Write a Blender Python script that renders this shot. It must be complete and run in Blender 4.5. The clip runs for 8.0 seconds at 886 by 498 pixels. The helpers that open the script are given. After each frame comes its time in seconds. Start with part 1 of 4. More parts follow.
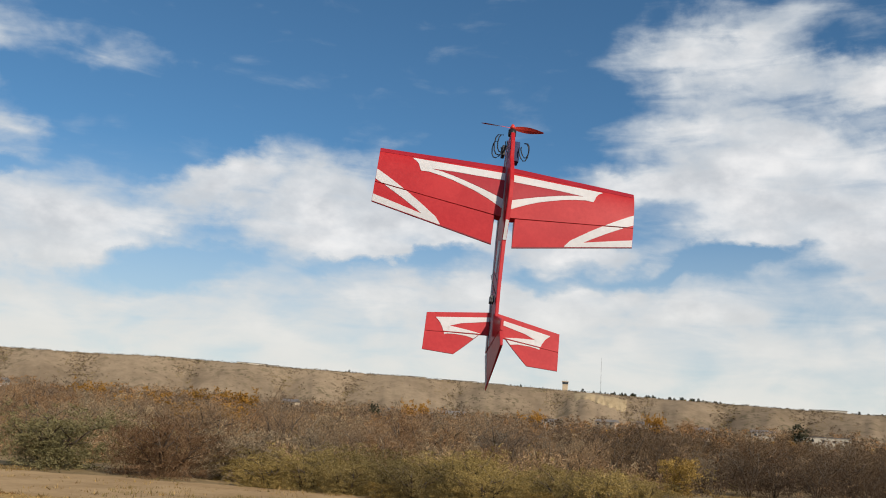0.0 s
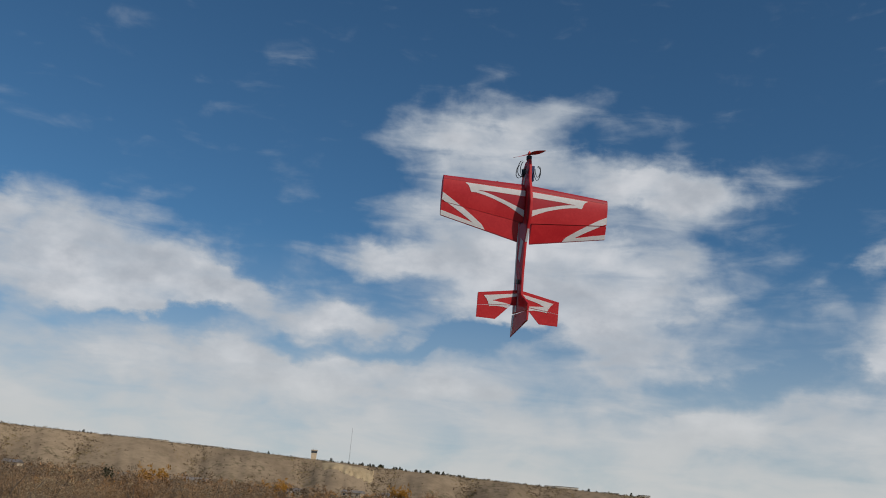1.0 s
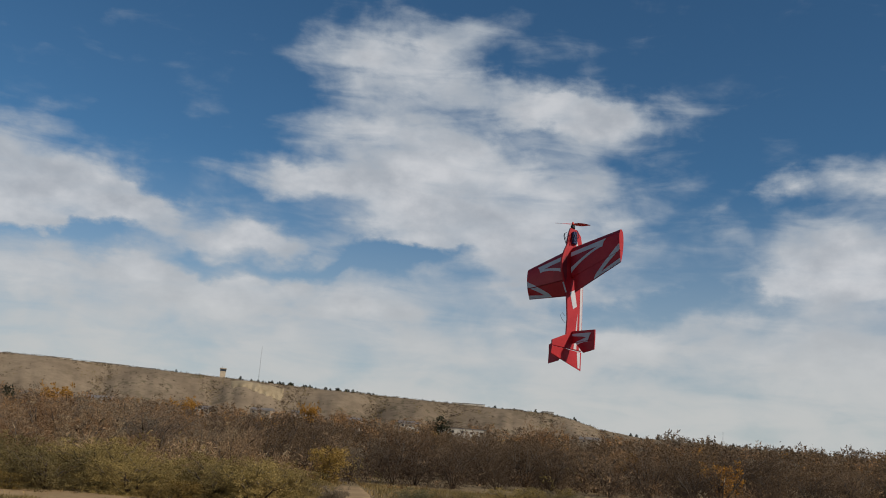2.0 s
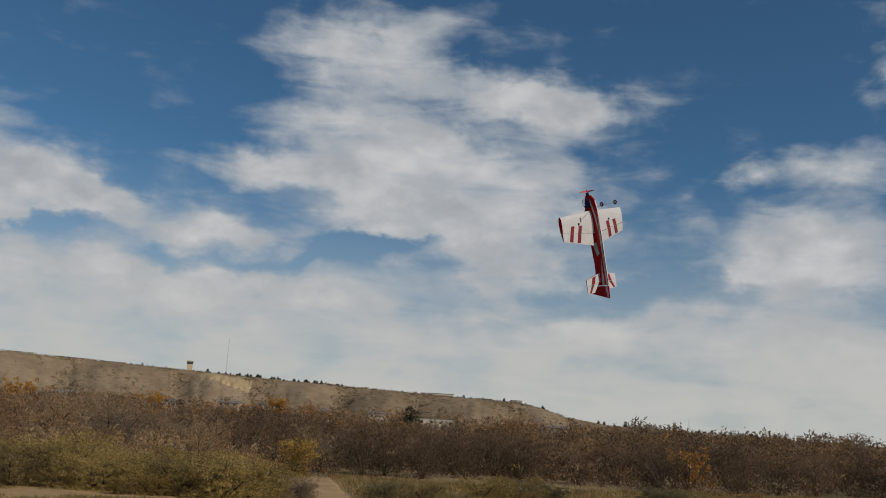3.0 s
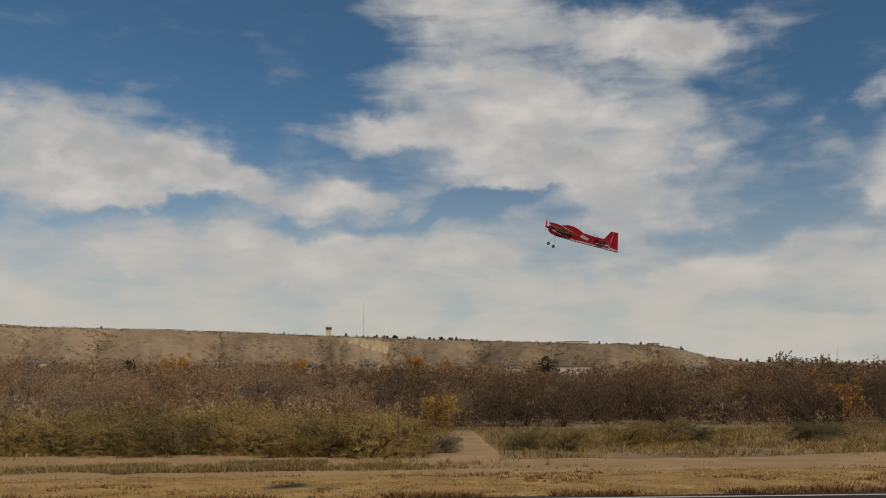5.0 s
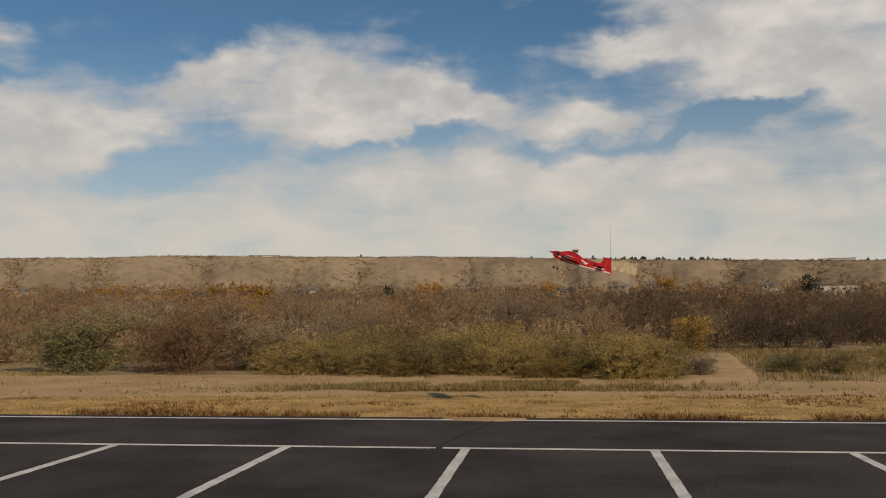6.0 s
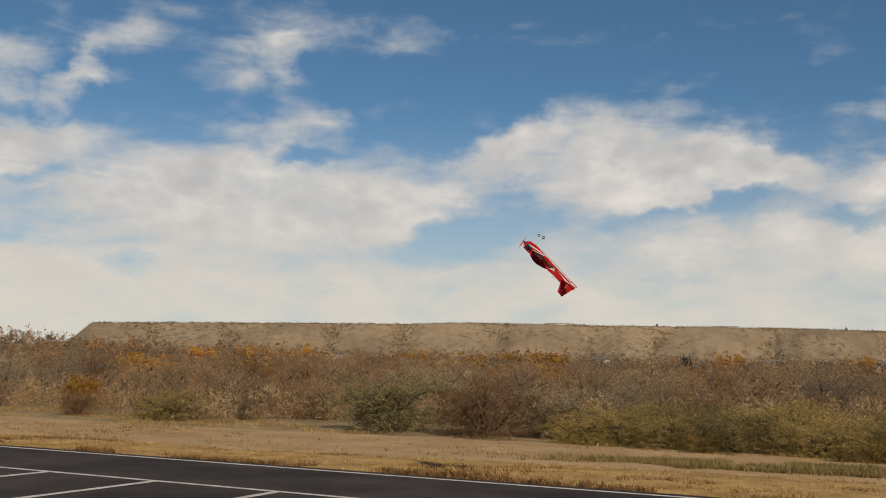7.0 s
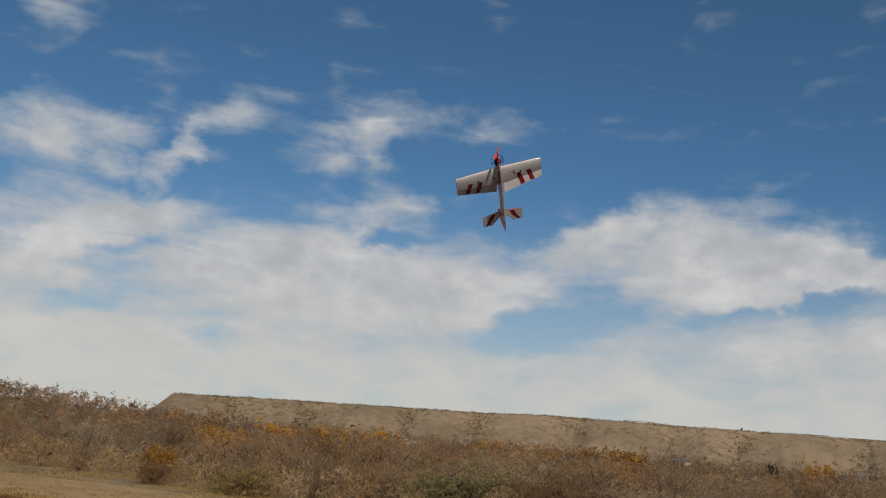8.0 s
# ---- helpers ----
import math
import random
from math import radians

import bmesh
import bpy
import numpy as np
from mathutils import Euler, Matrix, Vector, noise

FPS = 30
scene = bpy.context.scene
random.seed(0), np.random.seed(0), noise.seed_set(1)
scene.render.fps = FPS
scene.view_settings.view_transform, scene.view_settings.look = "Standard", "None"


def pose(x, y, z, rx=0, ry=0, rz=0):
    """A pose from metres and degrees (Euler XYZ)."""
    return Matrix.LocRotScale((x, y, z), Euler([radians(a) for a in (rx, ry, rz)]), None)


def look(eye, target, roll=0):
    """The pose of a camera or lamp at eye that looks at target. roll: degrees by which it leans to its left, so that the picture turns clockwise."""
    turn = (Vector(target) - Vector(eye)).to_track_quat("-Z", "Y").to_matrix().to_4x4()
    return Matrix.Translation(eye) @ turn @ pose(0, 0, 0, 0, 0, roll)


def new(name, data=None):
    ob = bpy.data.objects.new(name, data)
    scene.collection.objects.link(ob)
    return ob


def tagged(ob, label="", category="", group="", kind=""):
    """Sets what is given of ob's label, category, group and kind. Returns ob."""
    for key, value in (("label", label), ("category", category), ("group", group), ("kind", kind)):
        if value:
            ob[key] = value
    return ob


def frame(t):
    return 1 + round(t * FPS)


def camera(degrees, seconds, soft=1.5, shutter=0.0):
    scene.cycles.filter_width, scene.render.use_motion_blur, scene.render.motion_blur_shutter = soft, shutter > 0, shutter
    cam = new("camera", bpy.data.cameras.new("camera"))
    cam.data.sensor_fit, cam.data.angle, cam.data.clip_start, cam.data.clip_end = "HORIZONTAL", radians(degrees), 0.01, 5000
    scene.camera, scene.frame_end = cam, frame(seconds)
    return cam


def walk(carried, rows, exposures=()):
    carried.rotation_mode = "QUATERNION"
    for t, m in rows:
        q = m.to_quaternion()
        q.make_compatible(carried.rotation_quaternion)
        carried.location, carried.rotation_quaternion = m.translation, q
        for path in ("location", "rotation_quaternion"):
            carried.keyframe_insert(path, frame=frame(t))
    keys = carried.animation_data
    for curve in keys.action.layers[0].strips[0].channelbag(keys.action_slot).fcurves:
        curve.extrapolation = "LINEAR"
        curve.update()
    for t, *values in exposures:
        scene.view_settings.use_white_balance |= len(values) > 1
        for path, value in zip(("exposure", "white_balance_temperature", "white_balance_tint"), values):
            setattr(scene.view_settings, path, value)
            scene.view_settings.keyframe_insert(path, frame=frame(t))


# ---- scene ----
H_EYE = 1.9
cam = camera(50.56, 8.0, 1.0)
# seconds, tilt, lean, turn of a camera worn by somebody who stands still
CAM_ROWS = (
    (0, 101.269, -3.905, 0.186),
    (0.1, 104.044, -3.895, -2.128),
    (0.2, 106.207, -3.895, -4.291),
    (0.3, 107.002, -3.902, -6.161),
    (0.4, 107.253, -3.919, -7.897),
    (0.5, 107.498, -3.981, -9.499),
    (0.6, 108.065, -4.155, -10.843),
    (0.7, 108.321, -4.375, -11.965),
    (0.8, 107.869, -4.604, -13.036),
    (0.9, 107.147, -4.828, -14.042),
    (1, 106.511, -4.908, -14.945),
    (1.1, 106.070, -4.803, -15.782),
    (1.2, 105.680, -4.606, -16.599),
    (1.3, 105.311, -4.378, -17.371),
    (1.4, 104.935, -4.180, -18.070),
    (1.5, 104.523, -4.073, -18.672),
    (1.6, 104.046, -4.080, -19.138),
    (1.7, 103.523, -4.159, -19.485),
    (1.8, 102.998, -4.278, -19.772),
    (1.9, 102.512, -4.403, -20.054),
    (2, 102.110, -4.501, -20.390),
    (2.1, 102.029, -4.587, -20.924),
    (2.2, 102.094, -4.585, -21.346),
    (2.3, 102.041, -4.486, -21.496),
    (2.4, 101.990, -4.388, -21.634),
    (2.5, 101.939, -4.290, -21.759),
    (2.6, 101.887, -4.188, -21.874),
    (2.7, 101.833, -4.082, -21.978),
    (2.8, 101.776, -3.967, -22.072),
    (2.9, 101.715, -3.841, -22.158),
    (3, 101.648, -3.702, -22.236),
    (3.1, 101.575, -3.548, -22.306),
    (3.2, 101.493, -3.375, -22.369),
    (3.3, 101.402, -3.182, -22.427),
    (3.4, 101.136, -2.620, -22.308),
    (3.5, 100.848, -1.926, -22.063),
    (3.6, 100.721, -1.444, -21.891),
    (3.7, 100.622, -0.962, -21.740),
    (3.8, 100.541, -0.518, -21.576),
    (3.9, 100.472, -0.149, -21.363),
    (4, 100.408, 0.106, -21.069),
    (4.1, 100.438, -0.210, -20.450),
    (4.2, 100.399, -0.622, -19.632),
    (4.3, 100.190, -0.615, -18.900),
    (4.4, 99.968, -0.587, -18.188),
    (4.5, 99.736, -0.542, -17.489),
    (4.6, 99.495, -0.483, -16.793),
    (4.7, 99.249, -0.413, -16.094),
    (4.8, 98.999, -0.335, -15.384),
    (4.9, 98.749, -0.254, -14.655),
    (5, 98.501, -0.171, -13.899),
    (5.1, 98.258, -0.091, -13.108),
    (5.2, 98.022, -0.017, -12.275),
    (5.3, 97.795, 0.048, -11.392),
    (5.4, 97.747, 0.099, -9.811),
    (5.5, 97.527, 0.147, -7.792),
    (5.6, 96.813, 0.203, -6.008),
    (5.7, 95.915, 0.263, -4.230),
    (5.8, 95.005, 0.321, -2.452),
    (5.9, 94.256, 0.371, -0.670),
    (6, 93.840, 0.408, 1.124),
    (6.1, 93.837, 0.455, 2.938),
    (6.2, 94.131, 0.517, 4.769),
    (6.3, 94.604, 0.557, 6.601),
    (6.4, 95.136, 0.536, 8.421),
    (6.5, 95.608, 0.419, 10.213),
    (6.6, 96.023, 0.165, 12.032),
    (6.7, 96.459, -0.199, 13.889),
    (6.8, 96.915, -0.617, 15.700),
    (6.9, 97.385, -1.030, 17.381),
    (7, 97.865, -1.383, 18.850),
    (7.1, 98.363, -1.647, 20.122),
    (7.2, 98.881, -1.860, 21.255),
    (7.3, 99.409, -2.064, 22.221),
    (7.4, 99.937, -2.300, 22.996),
    (7.5, 100.455, -2.607, 23.554),
    (7.6, 100.960, -3.003, 23.813),
    (7.7, 101.461, -3.462, 23.793),
    (7.8, 101.959, -3.957, 23.612),
    (7.9, 102.457, -4.460, 23.391),
    (8, 102.955, -4.946, 23.251),
)
walk(cam, [(t, pose(0, 0, H_EYE, rx, ry, rz)) for t, rx, ry, rz in CAM_ROWS],
     [(0, 0.28, 6300, 10), (0.5, 0.0, 6000, 10), (1.5, -0.22, 6000, 10), (3.5, -0.36, 6400, 10), (5.5, -0.26, 6900, 12),
      (6.5, -0.03, 7100, 13), (7, 0.0, 6900, 12), (8, -0.2, 6400, 11)])

SUN_AZ, SUN_EL = 143.0, 34.0      # degrees, clockwise from +y; degrees above the horizon


# ---- sky with broken cloud ----
class Nodes:
    """A small builder of shader nodes."""

    def __init__(self, tree):
        self.tree = tree
        tree.nodes.clear()

    def add(self, kind, sockets=(), operation="", use_clamp=False, interpolation="", gradient="", mapping=""):
        node = self.tree.nodes.new(kind)
        if operation:
            node.operation = operation
        if use_clamp:
            node.use_clamp = True
        if interpolation:
            node.interpolation_type = interpolation
        if gradient:
            node.gradient_type = gradient
        if mapping:
            node.vector_type = mapping
        if kind == "ShaderNodeMix":
            node.data_type = "RGBA"
        for key, value in dict(sockets).items():
            if isinstance(value, bpy.types.NodeSocket):
                self.tree.links.new(value, node.inputs[key])
            else:
                node.inputs[key].default_value = value
        return node

    def math(self, op, a, b=0.0, c=0.0, clamp=False):
        return self.add("ShaderNodeMath", {0: a, 1: b, 2: c}, operation=op, use_clamp=clamp).outputs[0]

    def mix(self, f, a, b, blend="MIX"):
        n = self.add("ShaderNodeMix", {0: f, 6: a, 7: b})
        n.blend_type = blend
        return n.outputs[2]

    def noise(self, vec, scale, detail=5.0, rough=0.55, dist=0.0):
        return self.add("ShaderNodeTexNoise", {"Vector": vec, "Scale": scale, "Detail": detail, "Roughness": rough, "Distortion": dist})

    def ramp(self, v, lo, hi, a=0.0, b=1.0, smooth=True):
        return self.add("ShaderNodeMapRange", {0: v, 1: lo, 2: hi, 3: a, 4: b}, interpolation="SMOOTHSTEP" if smooth else "LINEAR").outputs[0]


world = bpy.data.worlds.new("sky")
scene.world = world
world.use_nodes = True
W = Nodes(world.node_tree)
ray = W.add("ShaderNodeTexCoord").outputs["Generated"]
xyz = W.add("ShaderNodeSeparateXYZ", {0: ray}).outputs
azimuth = W.math("MULTIPLY", W.math("ARCTAN2", xyz[0], xyz[1]), 57.2958)
elevation = W.math("MULTIPLY", W.math("ARCSINE", xyz[2]), 57.2958)
# cloud edges are torn by two sizes of turbulence
spot = W.add("ShaderNodeCombineXYZ", {0: azimuth, 1: W.math("MULTIPLY", elevation, 1.5), 2: 0.0}).outputs[0]
tear = W.noise(spot, 0.24, 7.0, 0.58).outputs["Color"]
tear = W.add("ShaderNodeVectorMath", {0: tear, 1: (0.5, 0.5, 0.5)}, operation="SUBTRACT").outputs[0]
tear = W.add("ShaderNodeVectorMath", {0: tear, 1: (6.5, 3.6, 0.0)}, operation="MULTIPLY").outputs[0]
flat = W.add("ShaderNodeCombineXYZ", {0: azimuth, 1: elevation, 2: 0.0}).outputs[0]
place = W.add("ShaderNodeVectorMath", {0: flat, 1: tear}, operation="ADD").outputs[0]
# a layer that closes towards the horizon
cover = W.ramp(elevation, 14.0, 5.5, 0.05, 1.02)


def puff(az, el, wide, high, tilt, dense):
    """A cloud bank (or, below zero, a gap) by azimuth, elevation, half sizes and tilt in degrees."""
    global cover
    local = W.add("ShaderNodeMapping", {"Vector": place, "Location": (az, el, 0), "Rotation": (0, 0, radians(tilt)), "Scale": (wide, high, 1)}, mapping="TEXTURE")
    ball = W.add("ShaderNodeTexGradient", {"Vector": local.outputs[0]}, gradient="SPHERICAL").outputs["Fac"]
    cover = W.math("MULTIPLY_ADD", ball, dense * 1.25, cover)


puff(-31.3, 18.1, 18.1, 7.0, 5, 0.15)
puff(-20.3, 11.2, 32.5, 6.4, 4, 0.12)
puff(-49.8, 22.7, 4.8, 2.1, 24, 0.60)
puff(-48.1, 16.3, 6.1, 3.4, 3, 1.20)
puff(-43.7, 14.5, 4.7, 0.9, 5, -0.60)
puff(-44.3, 12.4, 9.7, 2.9, 7, 1.20)
puff(-47.7, 9.5, 4.1, 2.0, 12, 0.90)
puff(-42.8, 10.9, 3.0, 0.8, 14, -0.50)
puff(-41.4, 16.3, 3.1, 1.1, 54, 0.75)
puff(-38.1, 19.3, 4.8, 2.2, 31, 0.60)
puff(-30.3, 19.7, 5.4, 2.6, 15, 0.65)
puff(-29.8, 18.4, 3.5, 1.8, 22, 0.40)
puff(-22.5, 20.1, 4.6, 1.8, 1, 0.50)
puff(-27.6, 15.1, 3.3, 2.1, -20, 0.75)
puff(-35.7, 11.8, 8.8, 2.3, 17, 1.00)
puff(-28.8, 10.7, 13.2, 3.2, 8, 1.20)
puff(-26.1, 9.2, 11.4, 2.1, 10, 0.80)
puff(-15.4, 13.7, 5.2, 2.1, 26, 1.10)
puff(-8.1, 13.9, 9.2, 3.8, -1, 1.30)
puff(-6.0, 11.8, 10.9, 2.3, 1, 0.90)
puff(-17.7, 8.6, 6.3, 1.9, 9, -1.10)
puff(-37.3, 5.9, 2.9, 0.9, 1, -0.60)
puff(-0.5, 10.5, 3.5, 1.3, 5, -0.70)
puff(-44.6, 5.4, 7.3, 2.3, 5, 0.60)
puff(-45.5, 7.4, 4.4, 1.2, 13, -0.60)
puff(-27.7, 13.1, 2.7, 0.6, 3, -0.60)
puff(1.1, 12.9, 9.9, 3.5, -5, 0.22)
puff(1.1, 12.6, 5.6, 1.1, 1, 0.50)
puff(8.7, 11.9, 3.9, 1.1, -4, 0.45)
puff(9.8, 9.9, 6.0, 0.8, 9, -0.60)
puff(17.1, 11.3, 4.8, 1.1, 13, -0.70)
puff(-4.3, 10.4, 6.1, 0.7, 8, -0.50)
puff(2.4, 8.4, 11.5, 2.3, -1, 0.60)
puff(19.3, 21.1, 19.1, 6.4, 2, 0.22)
puff(21.3, 14.5, 21.4, 7.0, 1, 0.30)
puff(41.0, 13.6, 11.9, 5.3, 4, 0.20)
puff(3.8, 11.3, 12.1, 2.9, 3, 0.25)
puff(16.7, 24.4, 12.6, 2.1, 5, 0.70)
puff(15.2, 22.3, 8.3, 2.3, -2, 0.85)
puff(26.0, 21.0, 11.2, 1.9, -2, 1.00)
puff(28.8, 19.7, 6.5, 2.2, -8, 0.80)
puff(16.3, 18.4, 9.1, 2.6, -3, 1.00)
puff(9.8, 15.7, 5.9, 1.6, -1, 0.90)
puff(20.7, 15.3, 13.4, 3.8, 3, 1.20)
puff(23.9, 12.9, 10.9, 2.8, -1, 1.00)
puff(25.4, 10.6, 4.6, 2.3, -7, 0.80)
puff(17.3, 11.9, 3.8, 0.9, -1, -0.80)
puff(-1.3, 12.8, 5.4, 2.2, -9, 0.80)
puff(6.8, 11.5, 6.2, 1.1, 7, 0.50)
puff(13.1, 11.8, 2.5, 1.1, 14, 0.40)
puff(12.1, 8.5, 9.8, 1.6, 2, 0.60)
puff(36.9, 14.1, 1.8, 1.2, 4, 0.40)
puff(39.9, 16.6, 1.8, 1.2, -9, 0.70)
puff(45.2, 16.5, 4.7, 2.2, 2, 0.90)
puff(43.7, 12.1, 7.1, 3.5, -3, 1.20)
puff(39.3, 10.7, 3.0, 1.4, 7, 0.60)
puff(47.6, 21.6, 2.6, 2.3, -65, 0.80)
puff(42.4, 7.3, 7.7, 2.3, -4, 0.50)
puff(29.7, 6.4, 6.7, 1.3, 3, 0.40)
puff(32.8, 9.1, 7.2, 1.3, 9, -0.70)
puff(4.1, 9.6, 3.2, 0.8, 0, -0.60)

# broken cloud over the rest of the sky
wild = W.ramp(W.noise(spot, 0.07, 4.0, 0.5).outputs["Fac"], 0.45, 0.7, 0.0, 1.0)
side = W.ramp(W.math("ABSOLUTE", azimuth), 50.0, 62.0, 0.0, 1.0)
high = W.ramp(elevation, 30.0, 40.0, 0.0, 0.8)
cover = W.math("MULTIPLY_ADD", wild, W.math("MAXIMUM", side, high), cover)
fleece = W.noise(spot, 0.2, 7.0, 0.52, 0.5).outputs["Fac"]
streak = W.noise(W.add("ShaderNodeVectorMath", {0: spot, 1: (0.36, 1.0, 1.0)}, operation="MULTIPLY").outputs[0], 0.50, 5.0, 0.55, 0.5).outputs["Fac"]
rag = W.math("ADD", W.math("MULTIPLY", fleece, 0.78), W.math("MULTIPLY", streak, 0.62))
body = W.math("ADD", W.math("MINIMUM", cover, 1.35), W.math("MULTIPLY_ADD", rag, 1.9, -1.68))
alpha = W.ramp(body, -0.19, 0.93, 0.0, 0.95)
# thick parts are whiter, their undersides a little grey
thick = W.ramp(body, 0.35, 1.35, 0.0, 1.0)
shade = W.noise(spot, 0.22, 5.0, 0.55).outputs["Fac"]
white = W.mix(W.ramp(shade, 0.3, 0.7), (0.47, 0.48, 0.49, 1), (0.77, 0.745, 0.715, 1))
white = W.mix(thick, (0.50, 0.53, 0.55, 1), white)
white = W.mix(W.ramp(elevation, 12.0, 2.0), white, (0.66, 0.64, 0.585, 1))
sky = W.add("ShaderNodeTexSky")
sky.sky_type, sky.sun_disc, sky.altitude = "NISHITA", False, 1500.0
sky.sun_elevation, sky.sun_rotation = radians(SUN_EL), radians(SUN_AZ)
sky.air_density, sky.dust_density, sky.ozone_density = 1.0, 0.6, 2.0
air = W.mix(1.0, sky.outputs[0], (0.048, 0.072, 0.078, 1), "MULTIPLY")
haze = W.ramp(elevation, 17.0, 1.0, 0.0, 0.72)
air = W.mix(haze, air, (0.50, 0.525, 0.505, 1))
shown = W.mix(alpha, air, white)
ground_side = W.ramp(elevation, -1.0, 0.0, 0.0, 1.0)
shown = W.mix(ground_side, (0.16, 0.13, 0.09, 1), shown)
back = W.add("ShaderNodeBackground", {"Color": shown, "Strength": 1.0})
W.add("ShaderNodeOutputWorld", {"Surface": back.outputs[0]})

sun = new("sun", bpy.data.lights.new("sun", "SUN"))
sun.data.energy, sun.data.angle, sun.data.color = 3.4, radians(1.5), (1.0, 0.87, 0.71)
a, e = radians(SUN_AZ), radians(SUN_EL)
sun.matrix_basis = look((0, 0, 0), (-math.sin(a) * math.cos(e), -math.cos(a) * math.cos(e), -math.sin(e)))


# ---- materials ----
def material(name, dark, light, scale=3.0, rough=0.85, bump=0.3, fine=40.0, spec=0.3, island=0.0, metal=0.0, each=0.0, through_light=0.0, coat=0.0, scrub=None, coat_rough=0.12):
    """A two-scale mottled surface; island varies it by loose piece, each by object."""
    m = bpy.data.materials.new(name)
    m.use_nodes = True
    n = Nodes(m.node_tree)
    at = n.add("ShaderNodeNewGeometry").outputs["Position"] if scale < 0 else n.add("ShaderNodeTexCoord").outputs["Object"]
    big = n.noise(at, abs(scale), 4.0, 0.6).outputs["Fac"]
    small = n.noise(at, fine, 3.0, 0.6).outputs["Fac"]
    f = n.ramp(n.math("ADD", n.math("MULTIPLY", big, 0.65), n.math("MULTIPLY", small, 0.35)), 0.33, 0.67)
    colour = n.mix(f, (*dark, 1), (*light, 1))
    if scrub:
        at = n.add("ShaderNodeVectorMath", {0: at, 1: (1.0, 0.8, 1.0)}, operation="MULTIPLY").outputs[0]
        dots = n.ramp(n.noise(at, 0.13, 4.0, 0.75).outputs["Fac"], 0.50, 0.62)
        where = n.ramp(n.noise(at, 0.010, 3.0, 0.6).outputs["Fac"], 0.42, 0.62)
        colour = n.mix(n.math("MULTIPLY", dots, n.math("MULTIPLY_ADD", where, 0.75, 0.2)), colour, (*scrub, 1))
    if island:
        r = n.add("ShaderNodeNewGeometry").outputs["Random Per Island"]
        colour = n.mix(1.0, colour, n.mix(r, (1 - island,) * 3 + (1,), (1 + island, 1 + island * 0.9, 1 + island * 0.7, 1)), "MULTIPLY")
    if each:
        r = n.add("ShaderNodeObjectInfo").outputs["Random"]
        colour = n.mix(1.0, colour, n.mix(r, (1 - each, 1 - each, 1 - each * 0.8, 1), (1 + each, 1 + each * 0.8, 1 + each * 0.5, 1)), "MULTIPLY")
    relief = n.add("ShaderNodeBump", {"Strength": bump, "Distance": 0.02, "Height": small})
    s = n.add("ShaderNodeBsdfPrincipled", {"Base Color": colour, "Roughness": rough, "Metallic": metal, "Specular IOR Level": spec, "Normal": relief.outputs[0], "Coat Weight": coat, "Coat Roughness": coat_rough})
    out = s.outputs[0]
    if through_light:
        t = n.add("ShaderNodeBsdfTranslucent", {"Color": colour})
        out = n.add("ShaderNodeMixShader", {0: through_light, 1: out, 2: t.outputs[0]}).outputs[0]
    n.add("ShaderNodeOutputMaterial", {"Surface": out})
    return m


M_SOIL = material("dry_soil", (0.20, 0.145, 0.075), (0.36, 0.26, 0.135), -0.35, 0.95, 0.6, 9.0, 0.1)
M_DIRT = material("pale_packed_dirt", (0.33, 0.215, 0.105), (0.47, 0.32, 0.165), -0.5, 0.95, 0.5, 7.0, 0.1)
M_STRAW = material("straw_litter", (0.27, 0.165, 0.062), (0.53, 0.35, 0.135), -1.1, 0.95, 0.8, 14.0, 0.1)
M_ASPHALT = material("asphalt", (0.027, 0.022, 0.020), (0.068, 0.058, 0.052), -0.45, 0.95, 0.6, 22.0, 0.12)
M_PAINT = material("worn_white_paint", (0.42, 0.39, 0.36), (0.66, 0.63, 0.58), -2.5, 0.7, 0.3, 30.0)
M_MESA = material("mesa_slope", (0.205, 0.152, 0.098), (0.325, 0.245, 0.158), -0.012, 0.95, 0.4, 0.09, 0.05, scrub=(0.13, 0.105, 0.06))
M_GRASS = material("dry_grass", (0.29, 0.19, 0.07), (0.52, 0.365, 0.155), -0.7, 0.9, 0.0, 4.0, 0.1, island=0.45, through_light=0.2)
M_BARK = material("grey_brown_bark", (0.07, 0.053, 0.038), (0.155, 0.122, 0.092), 4.0, 0.95, 0.5, 30.0, 0.1)


def leaf(name, dark, light, each=0.36):
    return material(name, dark, light, 0.6, 0.9, 0.0, 5.0, 0.1, island=0.18, each=each, through_light=0.2)


M_TWIG = leaf("bare_twigs", (0.205, 0.14, 0.08), (0.375, 0.265, 0.158))
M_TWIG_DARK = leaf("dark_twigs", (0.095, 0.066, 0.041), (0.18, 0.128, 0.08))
M_TWIG_RED = leaf("russet_twigs", (0.20, 0.115, 0.055), (0.34, 0.21, 0.105))
M_TWIG_GREY = leaf("grey_twigs", (0.225, 0.178, 0.112), (0.40, 0.325, 0.215))
M_GOLD = leaf("golden_leaves", (0.32, 0.165, 0.03), (0.50, 0.28, 0.06))
M_YELLOW = leaf("yellow_olive_leaves", (0.22, 0.155, 0.045), (0.38, 0.265, 0.085))
M_OLIVE = leaf("olive_leaves", (0.205, 0.16, 0.06), (0.37, 0.287, 0.112))
M_GREEN = leaf("grey_green_leaves", (0.13, 0.122, 0.058), (0.26, 0.235, 0.125))
M_JUNIPER = leaf("dark_juniper", (0.028, 0.034, 0.02), (0.07, 0.075, 0.042))


